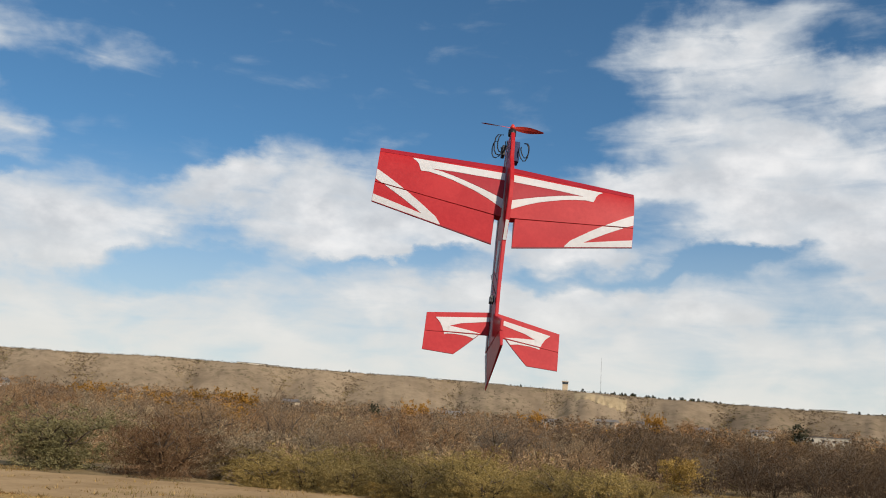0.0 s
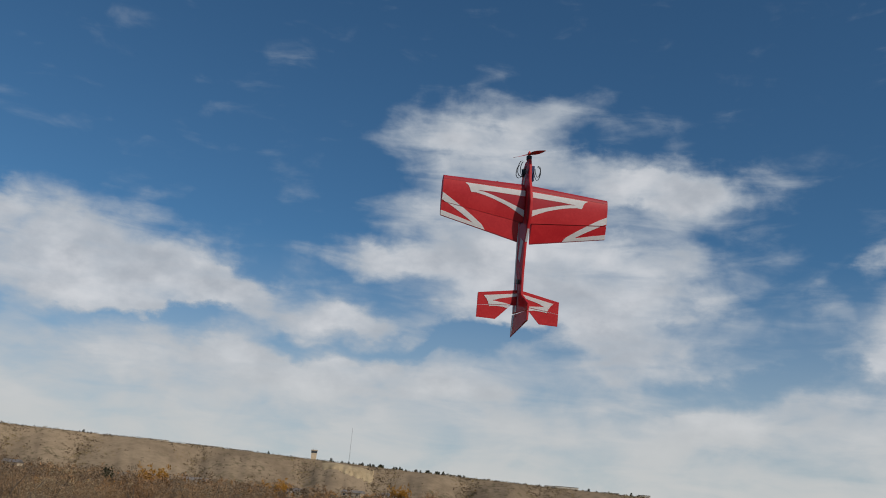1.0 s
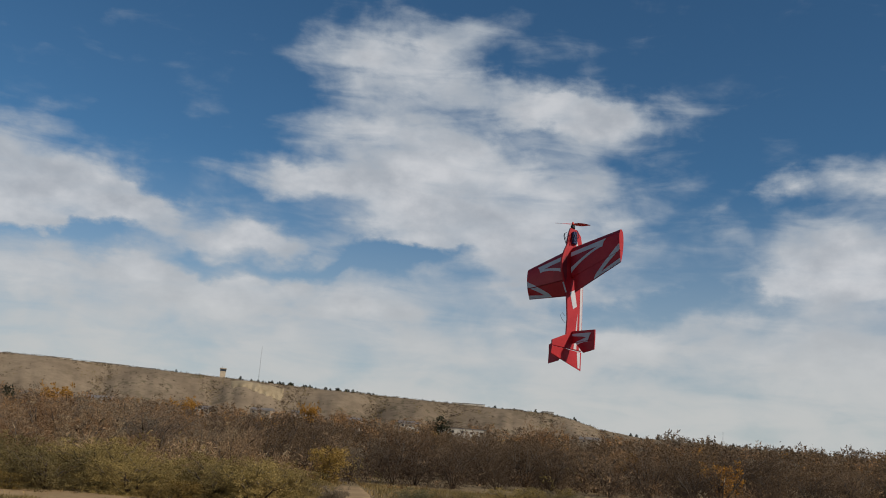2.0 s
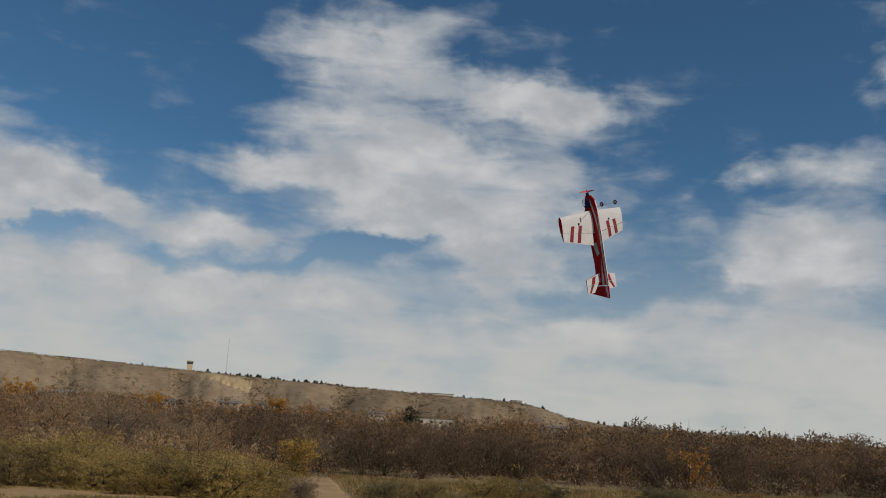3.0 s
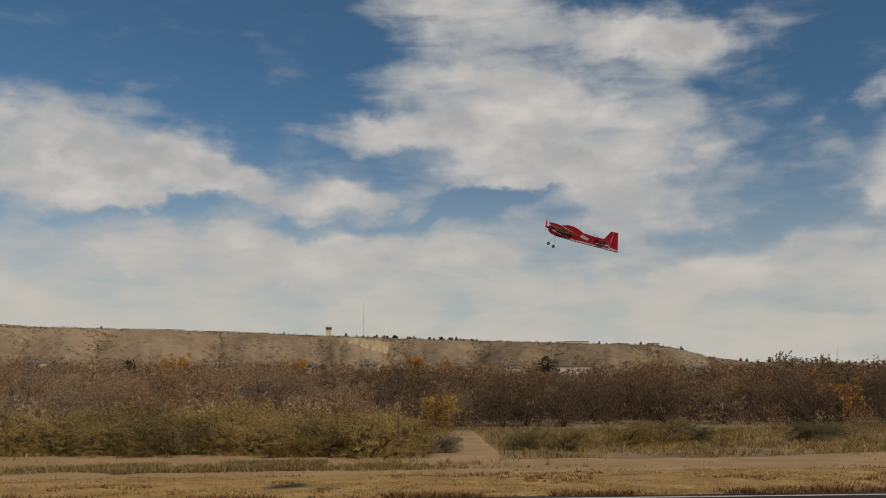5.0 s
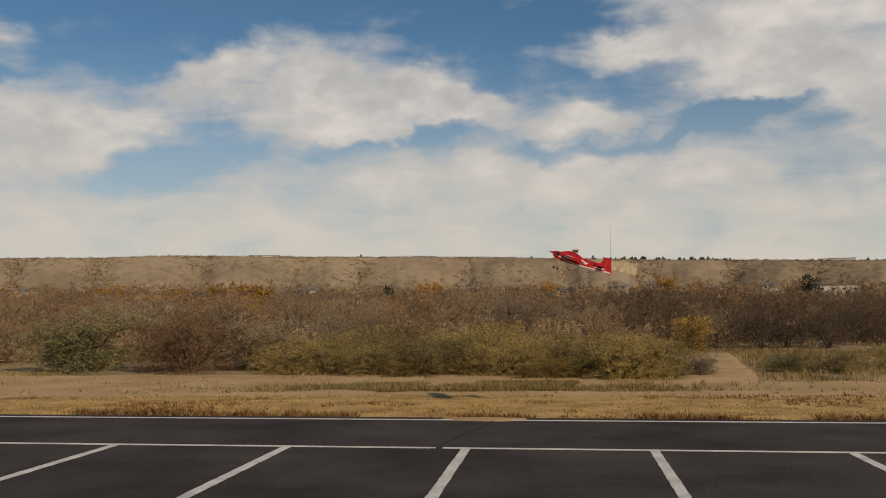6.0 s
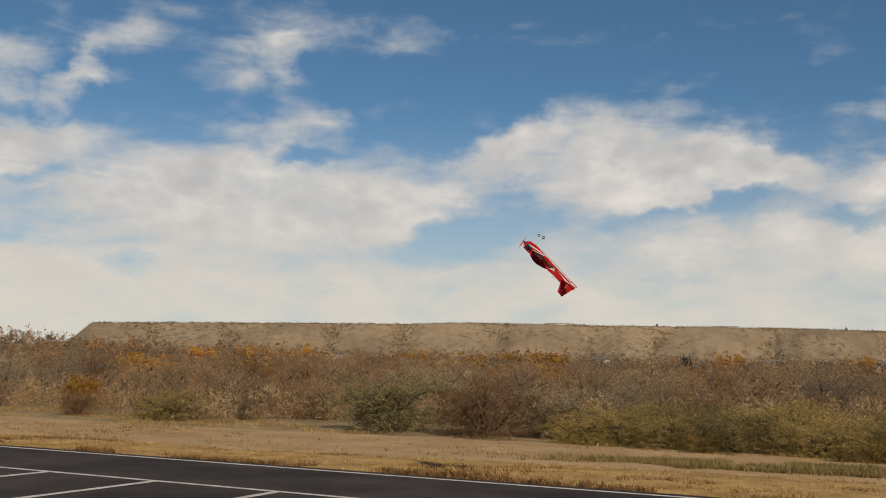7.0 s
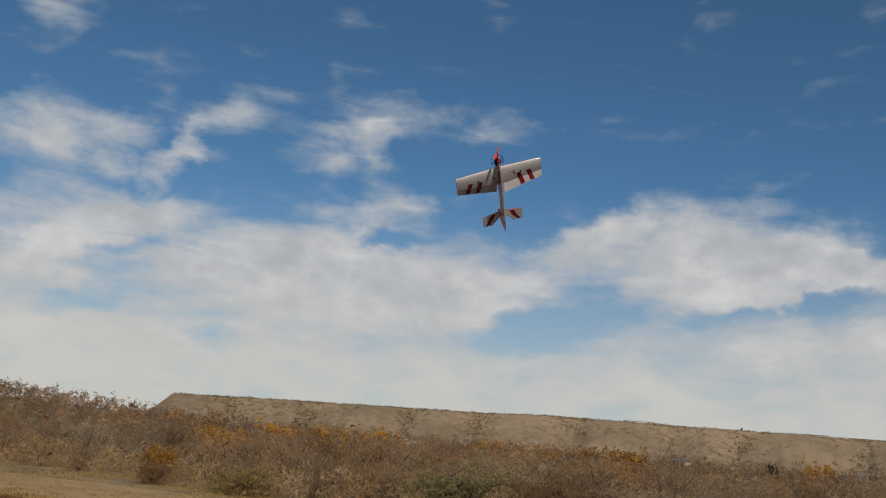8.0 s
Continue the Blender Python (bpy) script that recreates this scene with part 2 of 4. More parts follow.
# ---- mesh helpers ----
def mesh_of(name, verts, faces, mats, index=None, smooth=False):
    me = bpy.data.meshes.new(name)
    me.from_pydata([tuple(map(float, v)) for v in verts], [], [tuple(map(int, q)) for q in faces])
    for m in (mats if isinstance(mats, (list, tuple)) else [mats]):
        me.materials.append(m)
    if index is not None:
        me.polygons.foreach_set("material_index", np.array(index, dtype=np.int32))
    if smooth:
        me.polygons.foreach_set("use_smooth", np.ones(len(me.polygons), dtype=bool))
    me.update()
    return me


def thing(name, at, label, category, group=""):
    ob = new(name)
    ob.empty_display_size = 0.1
    ob.matrix_basis = at
    return tagged(ob, label, category, group)


def put(name, me, parent, at=None, label=""):
    ob = new(name, me)
    ob.parent = parent
    if at is not None:
        ob.matrix_basis = at
    return tagged(ob, label)


def box_data(x0, x1, y0, y1, z0, z1):
    v = [(x, y, z) for z in (z0, z1) for x, y in ((x0, y0), (x1, y0), (x1, y1), (x0, y1))]
    return v, [(3, 2, 1, 0), (4, 5, 6, 7), (0, 1, 5, 4), (1, 2, 6, 5), (2, 3, 7, 6), (3, 0, 4, 7)]


def box(name, x0, x1, y0, y1, z0, z1, mat, bevel=0.0):
    v, f = box_data(x0, x1, y0, y1, z0, z1)
    me = mesh_of(name, v, f, mat)
    if bevel:
        bm = bmesh.new()
        bm.from_mesh(me)
        bmesh.ops.bevel(bm, geom=bm.edges[:], offset=bevel, segments=2, affect="EDGES", profile=0.6)
        bm.to_mesh(me)
        bm.free()
    return me


def tube_data(points, radii, n=7, base=0):
    """A tube along points, closed at its ends."""
    v, f = [], []
    points = [Vector(p) for p in points]
    for i, p in enumerate(points):
        d = (points[min(i + 1, len(points) - 1)] - points[max(i - 1, 0)]).normalized()
        u = d.orthogonal().normalized()
        w = d.cross(u)
        for k in range(n):
            a = 2 * math.pi * k / n
            v.append(p + (u * math.cos(a) + w * math.sin(a)) * radii[i])
    for i in range(len(points) - 1):
        for k in range(n):
            q = base + i * n
            f.append((q + k, q + (k + 1) % n, q + n + (k + 1) % n, q + n + k))
    f.append(tuple(base + k for k in reversed(range(n))))
    f.append(tuple(base + (len(points) - 1) * n + k for k in range(n)))
    return v, f


def tube(name, points, radii, mat, n=7):
    v, f = tube_data(points, radii, n)
    return mesh_of(name, v, f, mat, smooth=True)


def smooth_noise(x, y, s, seed=0.0):
    return noise.noise(Vector((x * s + seed, y * s - seed, seed * 0.37)))


# ---- ground, runway, tracks ----
def land_height(x, y):
    r = math.hypot(x, y)
    z = -0.05
    if y > 16 and r > 18:
        z += 0.10 * smooth_noise(x, y, 0.12, 3.1) * min(1, (r - 18) / 6)
    a = math.degrees(math.atan2(x, y))
    if r > 90 and a < -33:
        s, t = min(1, (-33 - a) / 15), min(1, (r - 90) / 330)
        z += 8.0 * s * s * (3 - 2 * s) * t * t * (3 - 2 * t) * min(1, max(0, (140 + a) / 40))
    if r > 330:
        t = min(1, (r - 330) / 420)
        z += 14.0 * t * t * (3 - 2 * t)
    return z


def build_ground():
    rings = [0.0] + list(np.geomspace(3, 4800, 120))
    azs = np.concatenate([np.arange(-62, 62, 0.75), np.arange(62, 298, 8.0)])
    v, f = [], []
    for r in rings:
        for a in azs:
            x, y = r * math.sin(radians(a)), r * math.cos(radians(a))
            v.append((x, y, land_height(x, y)))
    n = len(azs)
    for i in range(len(rings) - 1):
        for k in range(n):
            f.append((i * n + k, (i + 1) * n + k, (i + 1) * n + (k + 1) % n, i * n + (k + 1) % n))
    f = [tuple(reversed(q)) for q in f]
    tagged(new("ground", mesh_of("ground", v, f, M_SOIL, smooth=True)), "dry tan soil of the river plain", "ground", kind="structure")


build_ground()
TURN = pose(0, 0, 0, 0, 0, -6.15)     # the runway's direction
EDGE, STALL = 8.7265 * H_EYE, 6.9344 * H_EYE
runway = tagged(new("runway", box("runway", -90, 90, -30, EDGE + 0.38, -0.12, 0.0, M_ASPHALT)), "dark weathered asphalt runway with white lines", "runway", kind="structure")
runway.matrix_basis = TURN


def stripe(x0, y0, x1, y1, wide):
    """A painted line on the asphalt, broken where the paint has flaked."""
    d = Vector((x1 - x0, y1 - y0))
    length, d = d.length, d.normalized()
    s = Vector((-d.y, d.x))
    cut = max(2, int(length / 0.12))
    rnd = random.Random(int(x0 * 31 + y1 * 17))
    v, f = [], []
    for i in range(cut + 1):
        p = Vector((x0, y0)) + d * length * i / cut
        for side in (-1, 1):
            q = p + s * (wide / 2 * side + rnd.uniform(-0.006, 0.006))
            v += [(q.x, q.y, 0.0005), (q.x, q.y, 0.006)]
    for i in range(cut):
        b = 4 * i
        f += [(b + 1, b + 3, b + 7, b + 5), (b, b + 1, b + 5, b + 4), (b + 3, b + 2, b + 6, b + 7)]
    f += [(0, 2, 3, 1), (4 * cut, 4 * cut + 1, 4 * cut + 3, 4 * cut + 2)]
    put("painted_line", mesh_of("painted_line", v, f, M_PAINT), runway)


PITCH = 1.352 * H_EYE
first = 0.633 * H_EYE
for x0, x1 in ((-60, -1.95), (-0.92, 60)):
    stripe(x0, EDGE, x1, EDGE, 0.10)
for x0, x1 in ((-60, -1.80), (-1.70, 60)):
    stripe(x0, STALL, x1, STALL, 0.10)
for i in range(-10, 8):
    stripe(first + i * PITCH, STALL - 0.056, first + i * PITCH, STALL - 6.0, 0.13)


def patch(name, label, mat, near, far, x0, x1, lift, step=0.5, rough=0.5, rows=14):
    """A strip of ground between two edges given as functions of x, with ragged borders, lying lift above the soil."""
    v, f = [], []
    xs = np.arange(x0, x1, step)
    for x in xs:
        a = near(x) + rough * smooth_noise(x, 0, 0.9, 5.0)
        b = far(x) + rough * smooth_noise(x, 9, 0.7, 8.0)
        for k in range(rows + 1):
            y = a + (b - a) * k / rows
            sink = 0.06 if k in (0, rows) else 0.0
            v.append((x, y, land_height(x, y) + lift - sink + 0.02 * smooth_noise(x, y, 1.3, 2.0)))
    n = rows + 1
    for i in range(len(xs) - 1):
        for k in range(rows):
            f.append((i * n + k, (i + 1) * n + k, (i + 1) * n + k + 1, i * n + k + 1))
    tagged(new(name, mesh_of(name, v, f, mat, smooth=True)), label, "ground", kind="structure")


def edge_y(x, off=0.0):
    return (EDGE + 0.36 + off) / math.cos(radians(6.15)) - x * math.tan(radians(6.15))


def track_near(x):
    return 21.6 - 0.05 * max(x, 0)


def track_far(x):
    return 30.2 - 5.0 * min(1, max(0, (x + 4) / 13)) + 0.10 * max(0, -x - 18)


patch("verge", "golden dry grass verge beside the runway", M_STRAW, lambda x: edge_y(x, 0.04), lambda x: track_near(x) + 0.3, -70, 70, 0.03, rough=0.15)
patch("dirt_track", "pale packed dirt track along the verge", M_DIRT, track_near, track_far, -70, 70, 0.045)


def path_centre(y):
    return 7.1 + (y - 26) * 0.265


def path_half(y):
    return 1.25 - 0.04 * (y - 26)


def build_path():
    v, f = [], []
    ys = np.arange(25.4, 43, 0.4)
    for y in ys:
        for k in range(9):
            q = k / 4 - 1
            x = path_centre(y) + q * path_half(y) * (1 + 0.25 * smooth_noise(q, y, 0.9, 4.0))
            v.append((x, y, land_height(x, y) + (0.055 if abs(q) < 0.99 and y > 26 else -0.02) + 0.02 * smooth_noise(x, y, 1.4, 3.0)))
    for i in range(len(ys) - 1):
        for k in range(8):
            f.append((i * 9 + k, i * 9 + k + 1, i * 9 + k + 10, i * 9 + k + 9))
    tagged(new("footpath", mesh_of("footpath", v, f, M_DIRT, smooth=True)), "pale dirt path from the track to the wood", "path", kind="structure")


build_path()


# ---- dry grass ----
def build_grass(name, label, count, area, tall, mat, seed, blades=5, keep=None):
    rnd = random.Random(seed)
    v, f = [], []
    for _ in range(count):
        x, y = area(rnd)
        if (keep and not keep(x, y)) or (y > 25 and abs(x - path_centre(y)) < path_half(y) * 0.95):
            continue
        z = land_height(x, y) + 0.02
        size = tall * rnd.uniform(0.5, 1.3)
        for _ in range(blades):
            a, lean = rnd.uniform(0, 6.283), rnd.uniform(0.2, 1.5)
            bx, by = x + rnd.gauss(0, 0.06), y + rnd.gauss(0, 0.06)
            w = 0.006 + 0.012 * rnd.random()
            q = len(v)
            h = size * rnd.uniform(0.6, 1.1)
            v += [(bx - w * math.sin(a), by + w * math.cos(a), z), (bx + w * math.sin(a), by - w * math.cos(a), z),
                  (bx + lean * h * math.cos(a), by + lean * h * math.sin(a), z + h)]
            f.append((q, q + 1, q + 2))
    tagged(new(name, mesh_of(name, v, f, mat)), label, "grass", kind="stuff")


def in_verge(rnd):
    x = rnd.uniform(-34, 30)
    lo, hi = edge_y(x, 0.03), track_near(x) + 0.5
    return x, lo + (hi - lo) * rnd.random() ** 1.2


def in_field(rnd):
    x = rnd.uniform(3, 62)
    return x, track_far(x) + (46 + 4 * math.sin(x * 0.2) - track_far(x)) * rnd.random()


def on_track(rnd):
    x = rnd.uniform(-50, 45)
    return x, rnd.uniform(21.5, 31 + max(0, -x - 20) * 0.3)


def clumpy(s, lim, seed):
    return lambda x, y: smooth_noise(x, y, s, seed) > lim


build_grass("verge_grass", "short golden dry grass on the verge", 42000, in_verge, 0.03, M_GRASS, 11, 4, clumpy(0.5, -0.25, 3.0))
build_grass("verge_tufts", "taller straw tufts at the runway's edge", 3600, in_verge, 0.07, M_GRASS, 12, 6, clumpy(0.8, 0.15, 1.0))
build_grass("field_grass", "rough straw-coloured grass on the open field", 8000, in_field, 0.18, M_GRASS, 13, 5, clumpy(0.25, -0.1, 4.0))
build_grass("track_weeds", "scattered dry weeds on the dirt track", 3500, on_track, 0.12, M_GRASS, 14, 4, clumpy(0.35, 0.12, 6.0))


M_WEED = material("dull_weeds", (0.18, 0.135, 0.055), (0.33, 0.25, 0.105), -0.9, 0.9, 0.0, 4.0, 0.1, island=0.3, through_light=0.2)
M_RUST = material("rusty_weeds", (0.16, 0.085, 0.035), (0.27, 0.15, 0.06), -0.9, 0.9, 0.0, 4.0, 0.1, island=0.3, through_light=0.2)


def in_meadow(rnd):
    x = rnd.uniform(-62, -13)
    return x, rnd.uniform(20.5, wood_edge(x) + 1.0)


def wood_edge(x):
    return 35.5 + 10.5 * min(1, max(0, (x - 2) / 8)) + 1.5 * math.sin(x * 0.35) + 0.16 * max(0, -x - 26)


def weed_strip(rnd):
    return rnd.gauss(0.3, 2.6), rnd.uniform(22.7, 25.2)


def asphalt_rim(rnd):
    x = rnd.uniform(-34, 30)
    return x, edge_y(x, 0.02) + abs(rnd.gauss(0, 0.35))


build_grass("field_weeds", "dull olive and brown weeds on the open field", 12000, in_field, 0.2, M_WEED, 18, 5, clumpy(0.3, -0.3, 5.0))
build_grass("field_rust", "rust-brown weeds on the open field", 5000, in_field, 0.22, M_RUST, 19, 5, clumpy(0.35, 0.1, 8.0))
build_grass("track_tufts", "dark tufts scattered along the dirt track", 2500, on_track, 0.10, M_WEED, 20, 6, clumpy(0.5, 0.2, 12.0))
build_grass("weed_strip", "low olive weeds between the wheel ruts", 4200, weed_strip, 0.15, M_WEED, 15, 6, clumpy(0.5, -0.3, 2.0))
build_grass("rusty_weeds", "rust-brown weeds in clumps on the verge", 9000, in_verge, 0.08, M_RUST, 16, 6, clumpy(0.45, 0.22, 9.0))
build_grass("meadow_grass", "matted golden grass between the runway and the wood", 16000, in_meadow, 0.07, M_GRASS, 26, 5, clumpy(0.22, -0.2, 14.0))
build_grass("meadow_weeds", "dull brown weeds in the matted grass", 5000, in_meadow, 0.13, M_WEED, 27, 6, clumpy(0.3, 0.12, 15.0))
build_grass("rim_weeds", "brown weeds along the edge of the asphalt", 4000, asphalt_rim, 0.12, M_RUST, 17, 6, clumpy(0.6, 0.0, 7.0))


def build_spill():
    """Sand washed over the asphalt where the edge line is broken."""
    v, f = [], []
    n, rings = 40, 6
    for k in range(rings + 1):
        for i in range(n):
            a = 6.283 * i / n
            q = k / rings * (1 + 0.25 * noise.noise(Vector((math.cos(a) * 1.5, math.sin(a) * 1.5, 3))))
            x, y = -1.42 + 0.85 * q * math.cos(a), EDGE + 0.18 + 0.34 * q * math.sin(a)
            v.append((x, y, 0.014 * (1 - (k / rings) ** 2) + (0.0015 if k < rings else -0.004)))
    for k in range(rings):
        for i in range(n):
            f.append((k * n + i, (k + 1) * n + i, (k + 1) * n + (i + 1) % n, k * n + (i + 1) % n))
    ob = tagged(new("sand_spill", mesh_of("sand_spill", v, f, M_DIRT, smooth=True)), "pale sand washed over the runway's edge", "sand", kind="structure")
    ob.matrix_basis = TURN


build_spill()


def build_crack():
    """A dark mended crack that crosses the asphalt from the inner line to the edge."""
    rnd = random.Random(4)
    tar = material("tar", (0.012, 0.011, 0.010), (0.022, 0.02, 0.018), -3.0, 0.8, 0.2, 30.0)
    v, f = [], []
    n = 26
    for i in range(n + 1):
        t = i / n
        x, y = -1.86 + 0.62 * t + rnd.uniform(-0.03, 0.03), STALL - 0.25 + (EDGE - STALL + 0.1) * t
        w = 0.018 + 0.012 * rnd.random()
        v += [(x - w, y, 0.0004), (x - w, y, 0.0045), (x + w, y, 0.0045), (x + w, y, 0.0004)]
    for i in range(n):
        q = 4 * i
        f += [(q + 1, q + 2, q + 6, q + 5), (q, q + 1, q + 5, q + 4), (q + 2, q + 3, q + 7, q + 6)]
    put("crack", mesh_of("crack", v, f, tar), runway, None, "dark tarred crack")


build_crack()


# ---- the mesa across the valley ----
MESA_AZ = (-64, -52, -45, -40.6, -39.4, -33, -28, -21, -17, -10, -3, 5, 13.4, 18, 25, 26.4, 28.1, 29.4, 32, 39, 46, 60)
MESA_EL = (0.8, 0.9, 1.1, 1.6, 2.7, 2.95, 3.1, 3.25, 3.42, 3.38, 3.37, 3.22, 2.98, 2.87, 2.67, 2.65, 2.35, 1.95, 1.6, 1.45, 1.3, 1.0)


def spur_row(seed, least, most):
    """Centres and half widths of spurs side by side, by azimuth."""
    rnd, out, a = random.Random(seed), [], -70.0
    while a < 66:
        w = rnd.uniform(least, most) / 2
        out.append((a + w, w * 1.08, rnd.uniform(0.7, 1.0)))
        a += 2 * w
    return out


SPURS, RILLS = spur_row(3, 3.2, 6.5), spur_row(4, 0.7, 1.8)


def dome(row, a):
    return max(big * math.sqrt(max(0.0, 1 - ((a - c) / w) ** 2)) for c, w, big in row if abs(a - c) < 9)


def mesa_point(a, t):
    """A point of the mesa by azimuth and by t, 0 at its foot, 0.85 at the rim, 1 far back on the top; and how deep it lies in a gully."""
    el = float(np.interp(a, MESA_AZ, MESA_EL)) + 0.025 * noise.noise(Vector((a * 1.7, 0, 3)))
    crest_r = 1080.0
    crest = H_EYE + crest_r * math.tan(radians(el))
    foot_r = crest_r - 125
    gully = 0.0
    if t < 0.85:
        s = t / 0.85
        r = foot_r + (crest_r - foot_r) * s
        w = a + 0.9 * noise.noise(Vector((a * 0.25, r * 0.006, 2))) + 0.2 * noise.noise(Vector((a, r * 0.008, 6)))
        fade = 4 * s * (1 - s)
        # spurs taper from a broad foot to a narrow head
        spur = max(big * (1 - min(1.0, abs(w - c) / (wide * (1.5 - 0.75 * s))) ** 1.6) for c, wide, big in SPURS if abs(w - c) < 9)
        gully = 1 - spur
        q = s + 0.34 * (spur - 0.6) * fade + 0.06 * (dome(RILLS, w) - 0.6) * fade
        z = 13 + (crest - 13) * max(0.0, q) ** 1.25
        z += 0.8 * noise.noise(Vector((a * 3, r * 0.010, 2))) * fade
    else:
        s = (t - 0.85) / 0.15
        r = crest_r + s * s * 900
        z = crest + 0.5 * noise.noise(Vector((a * 4, s * 3, 9))) - s * 8
    return Vector((r * math.sin(radians(a)), r * math.cos(radians(a)), z)), gully


def build_mesa():
    azs = np.arange(-64, 60, 0.16)
    steps = 60
    v, f = [], []
    for a in azs:
        v += [mesa_point(a, k / steps)[0] for k in range(steps + 1)]
    n = steps + 1
    for i in range(len(azs) - 1):
        for k in range(steps):
            f.append((i * n + k, (i + 1) * n + k, (i + 1) * n + k + 1, i * n + k + 1))
    tagged(new("mesa", mesh_of("mesa", v, f, M_MESA, smooth=True)), "eroded tan mesa with gullied slopes across the valley", "mesa", kind="structure")


def build_cut_bank():
    """Bare pale cliffs where the slope has slipped under the rim."""
    pale = material("pale_cut_earth", (0.31, 0.235, 0.135), (0.45, 0.35, 0.21), -0.05, 0.95, 0.5, 0.5, 0.05)
    v, f = [], []
    for a0, a1, low, high in ((7.5, 10.6, 0.60, 0.825),):
        n, base = 40, len(v)
        for i in range(n + 1):
            a = a0 + (a1 - a0) * i / n
            bulge = math.sin(math.pi * i / n) ** 0.4
            rag = 0.05 * noise.noise(Vector((a * 4, 0, 1)))
            for k in range(7):
                q = k / 6
                p, _ = mesa_point(a, low + (1 - bulge) * 0.10 + rag + (high - low - (1 - bulge) * 0.10 - rag) * q)
                out = 1.0 - (2.4 + 1.6 * noise.noise(Vector((a * 6, q, 5)))) * math.sin(math.pi * q) * bulge / 1000
                v.append((p.x * out, p.y * out, p.z + (1.6 * math.sin(math.pi * q) * bulge if 0 < k < 6 else -0.4)))
        for i in range(n):
            for k in range(6):
                b = base + i * 7 + k
                f.append((b, b + 7, b + 8, b + 1))
    tagged(new("cut_bank", mesh_of("cut_bank", v, f, pale)), "pale bare cut bank under the mesa's rim", "cliff", kind="structure")


build_mesa()
build_cut_bank()


def far(az, r, z=0.0):
    return (r * math.sin(radians(az)), r * math.cos(radians(az)), z)


# ---- woody plants ----
def clump(v, f, rnd, c, size, count, up=0.55, wide=0.10):
    """A loose cloud of thin twigs and small leaves about c."""
    for _ in range(count):
        d = Vector((rnd.gauss(0, 1), rnd.gauss(0, 1), rnd.gauss(up, 0.8))).normalized()
        p = c + Vector((rnd.gauss(0, 0.42), rnd.gauss(0, 0.42), rnd.gauss(0, 0.38))) * size
        q = p + d * size * rnd.uniform(0.3, 0.75)
        s = d.cross(Vector((rnd.gauss(0, 1), rnd.gauss(0, 1), rnd.gauss(0, 1)))).normalized() * size * wide * rnd.uniform(0.5, 1.4)
        b = len(v)
        v += [p + s, p - s, q]
        f.append((b, b + 1, b + 2))


def tree_meshes(name, seed, leaf_mat, stems=3, spread=0.42, clumps=150, per=16, low=0.22, size=0.11, wide=0.10, skirt=0.3, up=0.55):
    """Trunk and crown of a plant one metre high: leaning stems that fork, and a crown of ragged twig clumps."""
    rnd = random.Random(seed)
    tv, tf, cv, cf, tips = [], [], [], [], []
    for k in range(stems):
        a = 6.283 * (k + rnd.random() * 0.7) / stems
        lean = rnd.uniform(0.10, spread)
        top = Vector((math.cos(a) * lean, math.sin(a) * lean, rnd.uniform(0.62, 0.86)))
        mid = top * 0.5 + Vector((rnd.gauss(0, 0.035), rnd.gauss(0, 0.035), 0.03))
        foot = Vector((math.cos(a) * 0.02, math.sin(a) * 0.02, -0.02))
        r = rnd.uniform(0.014, 0.022)
        pv, pf = tube_data([foot, mid, top], [r, r * 0.65, r * 0.18], 5, len(tv))
        tv += pv
        tf += pf
        tips += [top, mid.lerp(top, 0.6)]
        for _ in range(4):
            s = rnd.uniform(0.3, 0.9)
            p = foot.lerp(mid, s * 2) if s < 0.5 else mid.lerp(top, s * 2 - 1)
            b = a + rnd.gauss(0, 1.1)
            q = p + Vector((math.cos(b) * rnd.uniform(0.12, 0.32), math.sin(b) * rnd.uniform(0.12, 0.32), rnd.uniform(0.08, 0.30)))
            pv, pf = tube_data([p, p.lerp(q, 0.5) + Vector((0, 0, -0.015)), q], [r * 0.5, r * 0.3, r * 0.1], 4, len(tv))
            tv += pv
            tf += pf
            tips += [q, p.lerp(q, 0.6)]
    for i in range(clumps):
        t = rnd.choice(tips)
        if rnd.random() < skirt:
            t = Vector((t.x * rnd.uniform(0.5, 1.5), t.y * rnd.uniform(0.5, 1.5), t.z * rnd.uniform(0.0, 0.7)))
        c = t + Vector((rnd.gauss(0, 0.10), rnd.gauss(0, 0.10), rnd.gauss(0, 0.085)))
        c.z = min(max(c.z, low * rnd.uniform(0.3, 1.2)), 0.95)
        clump(cv, cf, rnd, c, size * rnd.uniform(0.6, 1.4), per, up, wide)
    top = max(p.z for p in cv)
    return (mesh_of("trunk", [p / top for p in tv], tf, M_BARK, smooth=True), mesh_of("crown", [p / top for p in cv], cf, leaf_mat))


def plant(name, meshes, x, y, tall, wide, label, category, group, rnd):
    ob = thing(name, Matrix.LocRotScale((x, y, land_height(x, y) - 0.03), Euler((rnd.gauss(0, 0.04), rnd.gauss(0, 0.04), rnd.uniform(0, 6.283))), (wide, wide, tall)), label, category, group)
    put("trunk", meshes[0], ob)
    put("crown", meshes[1], ob)
    return ob


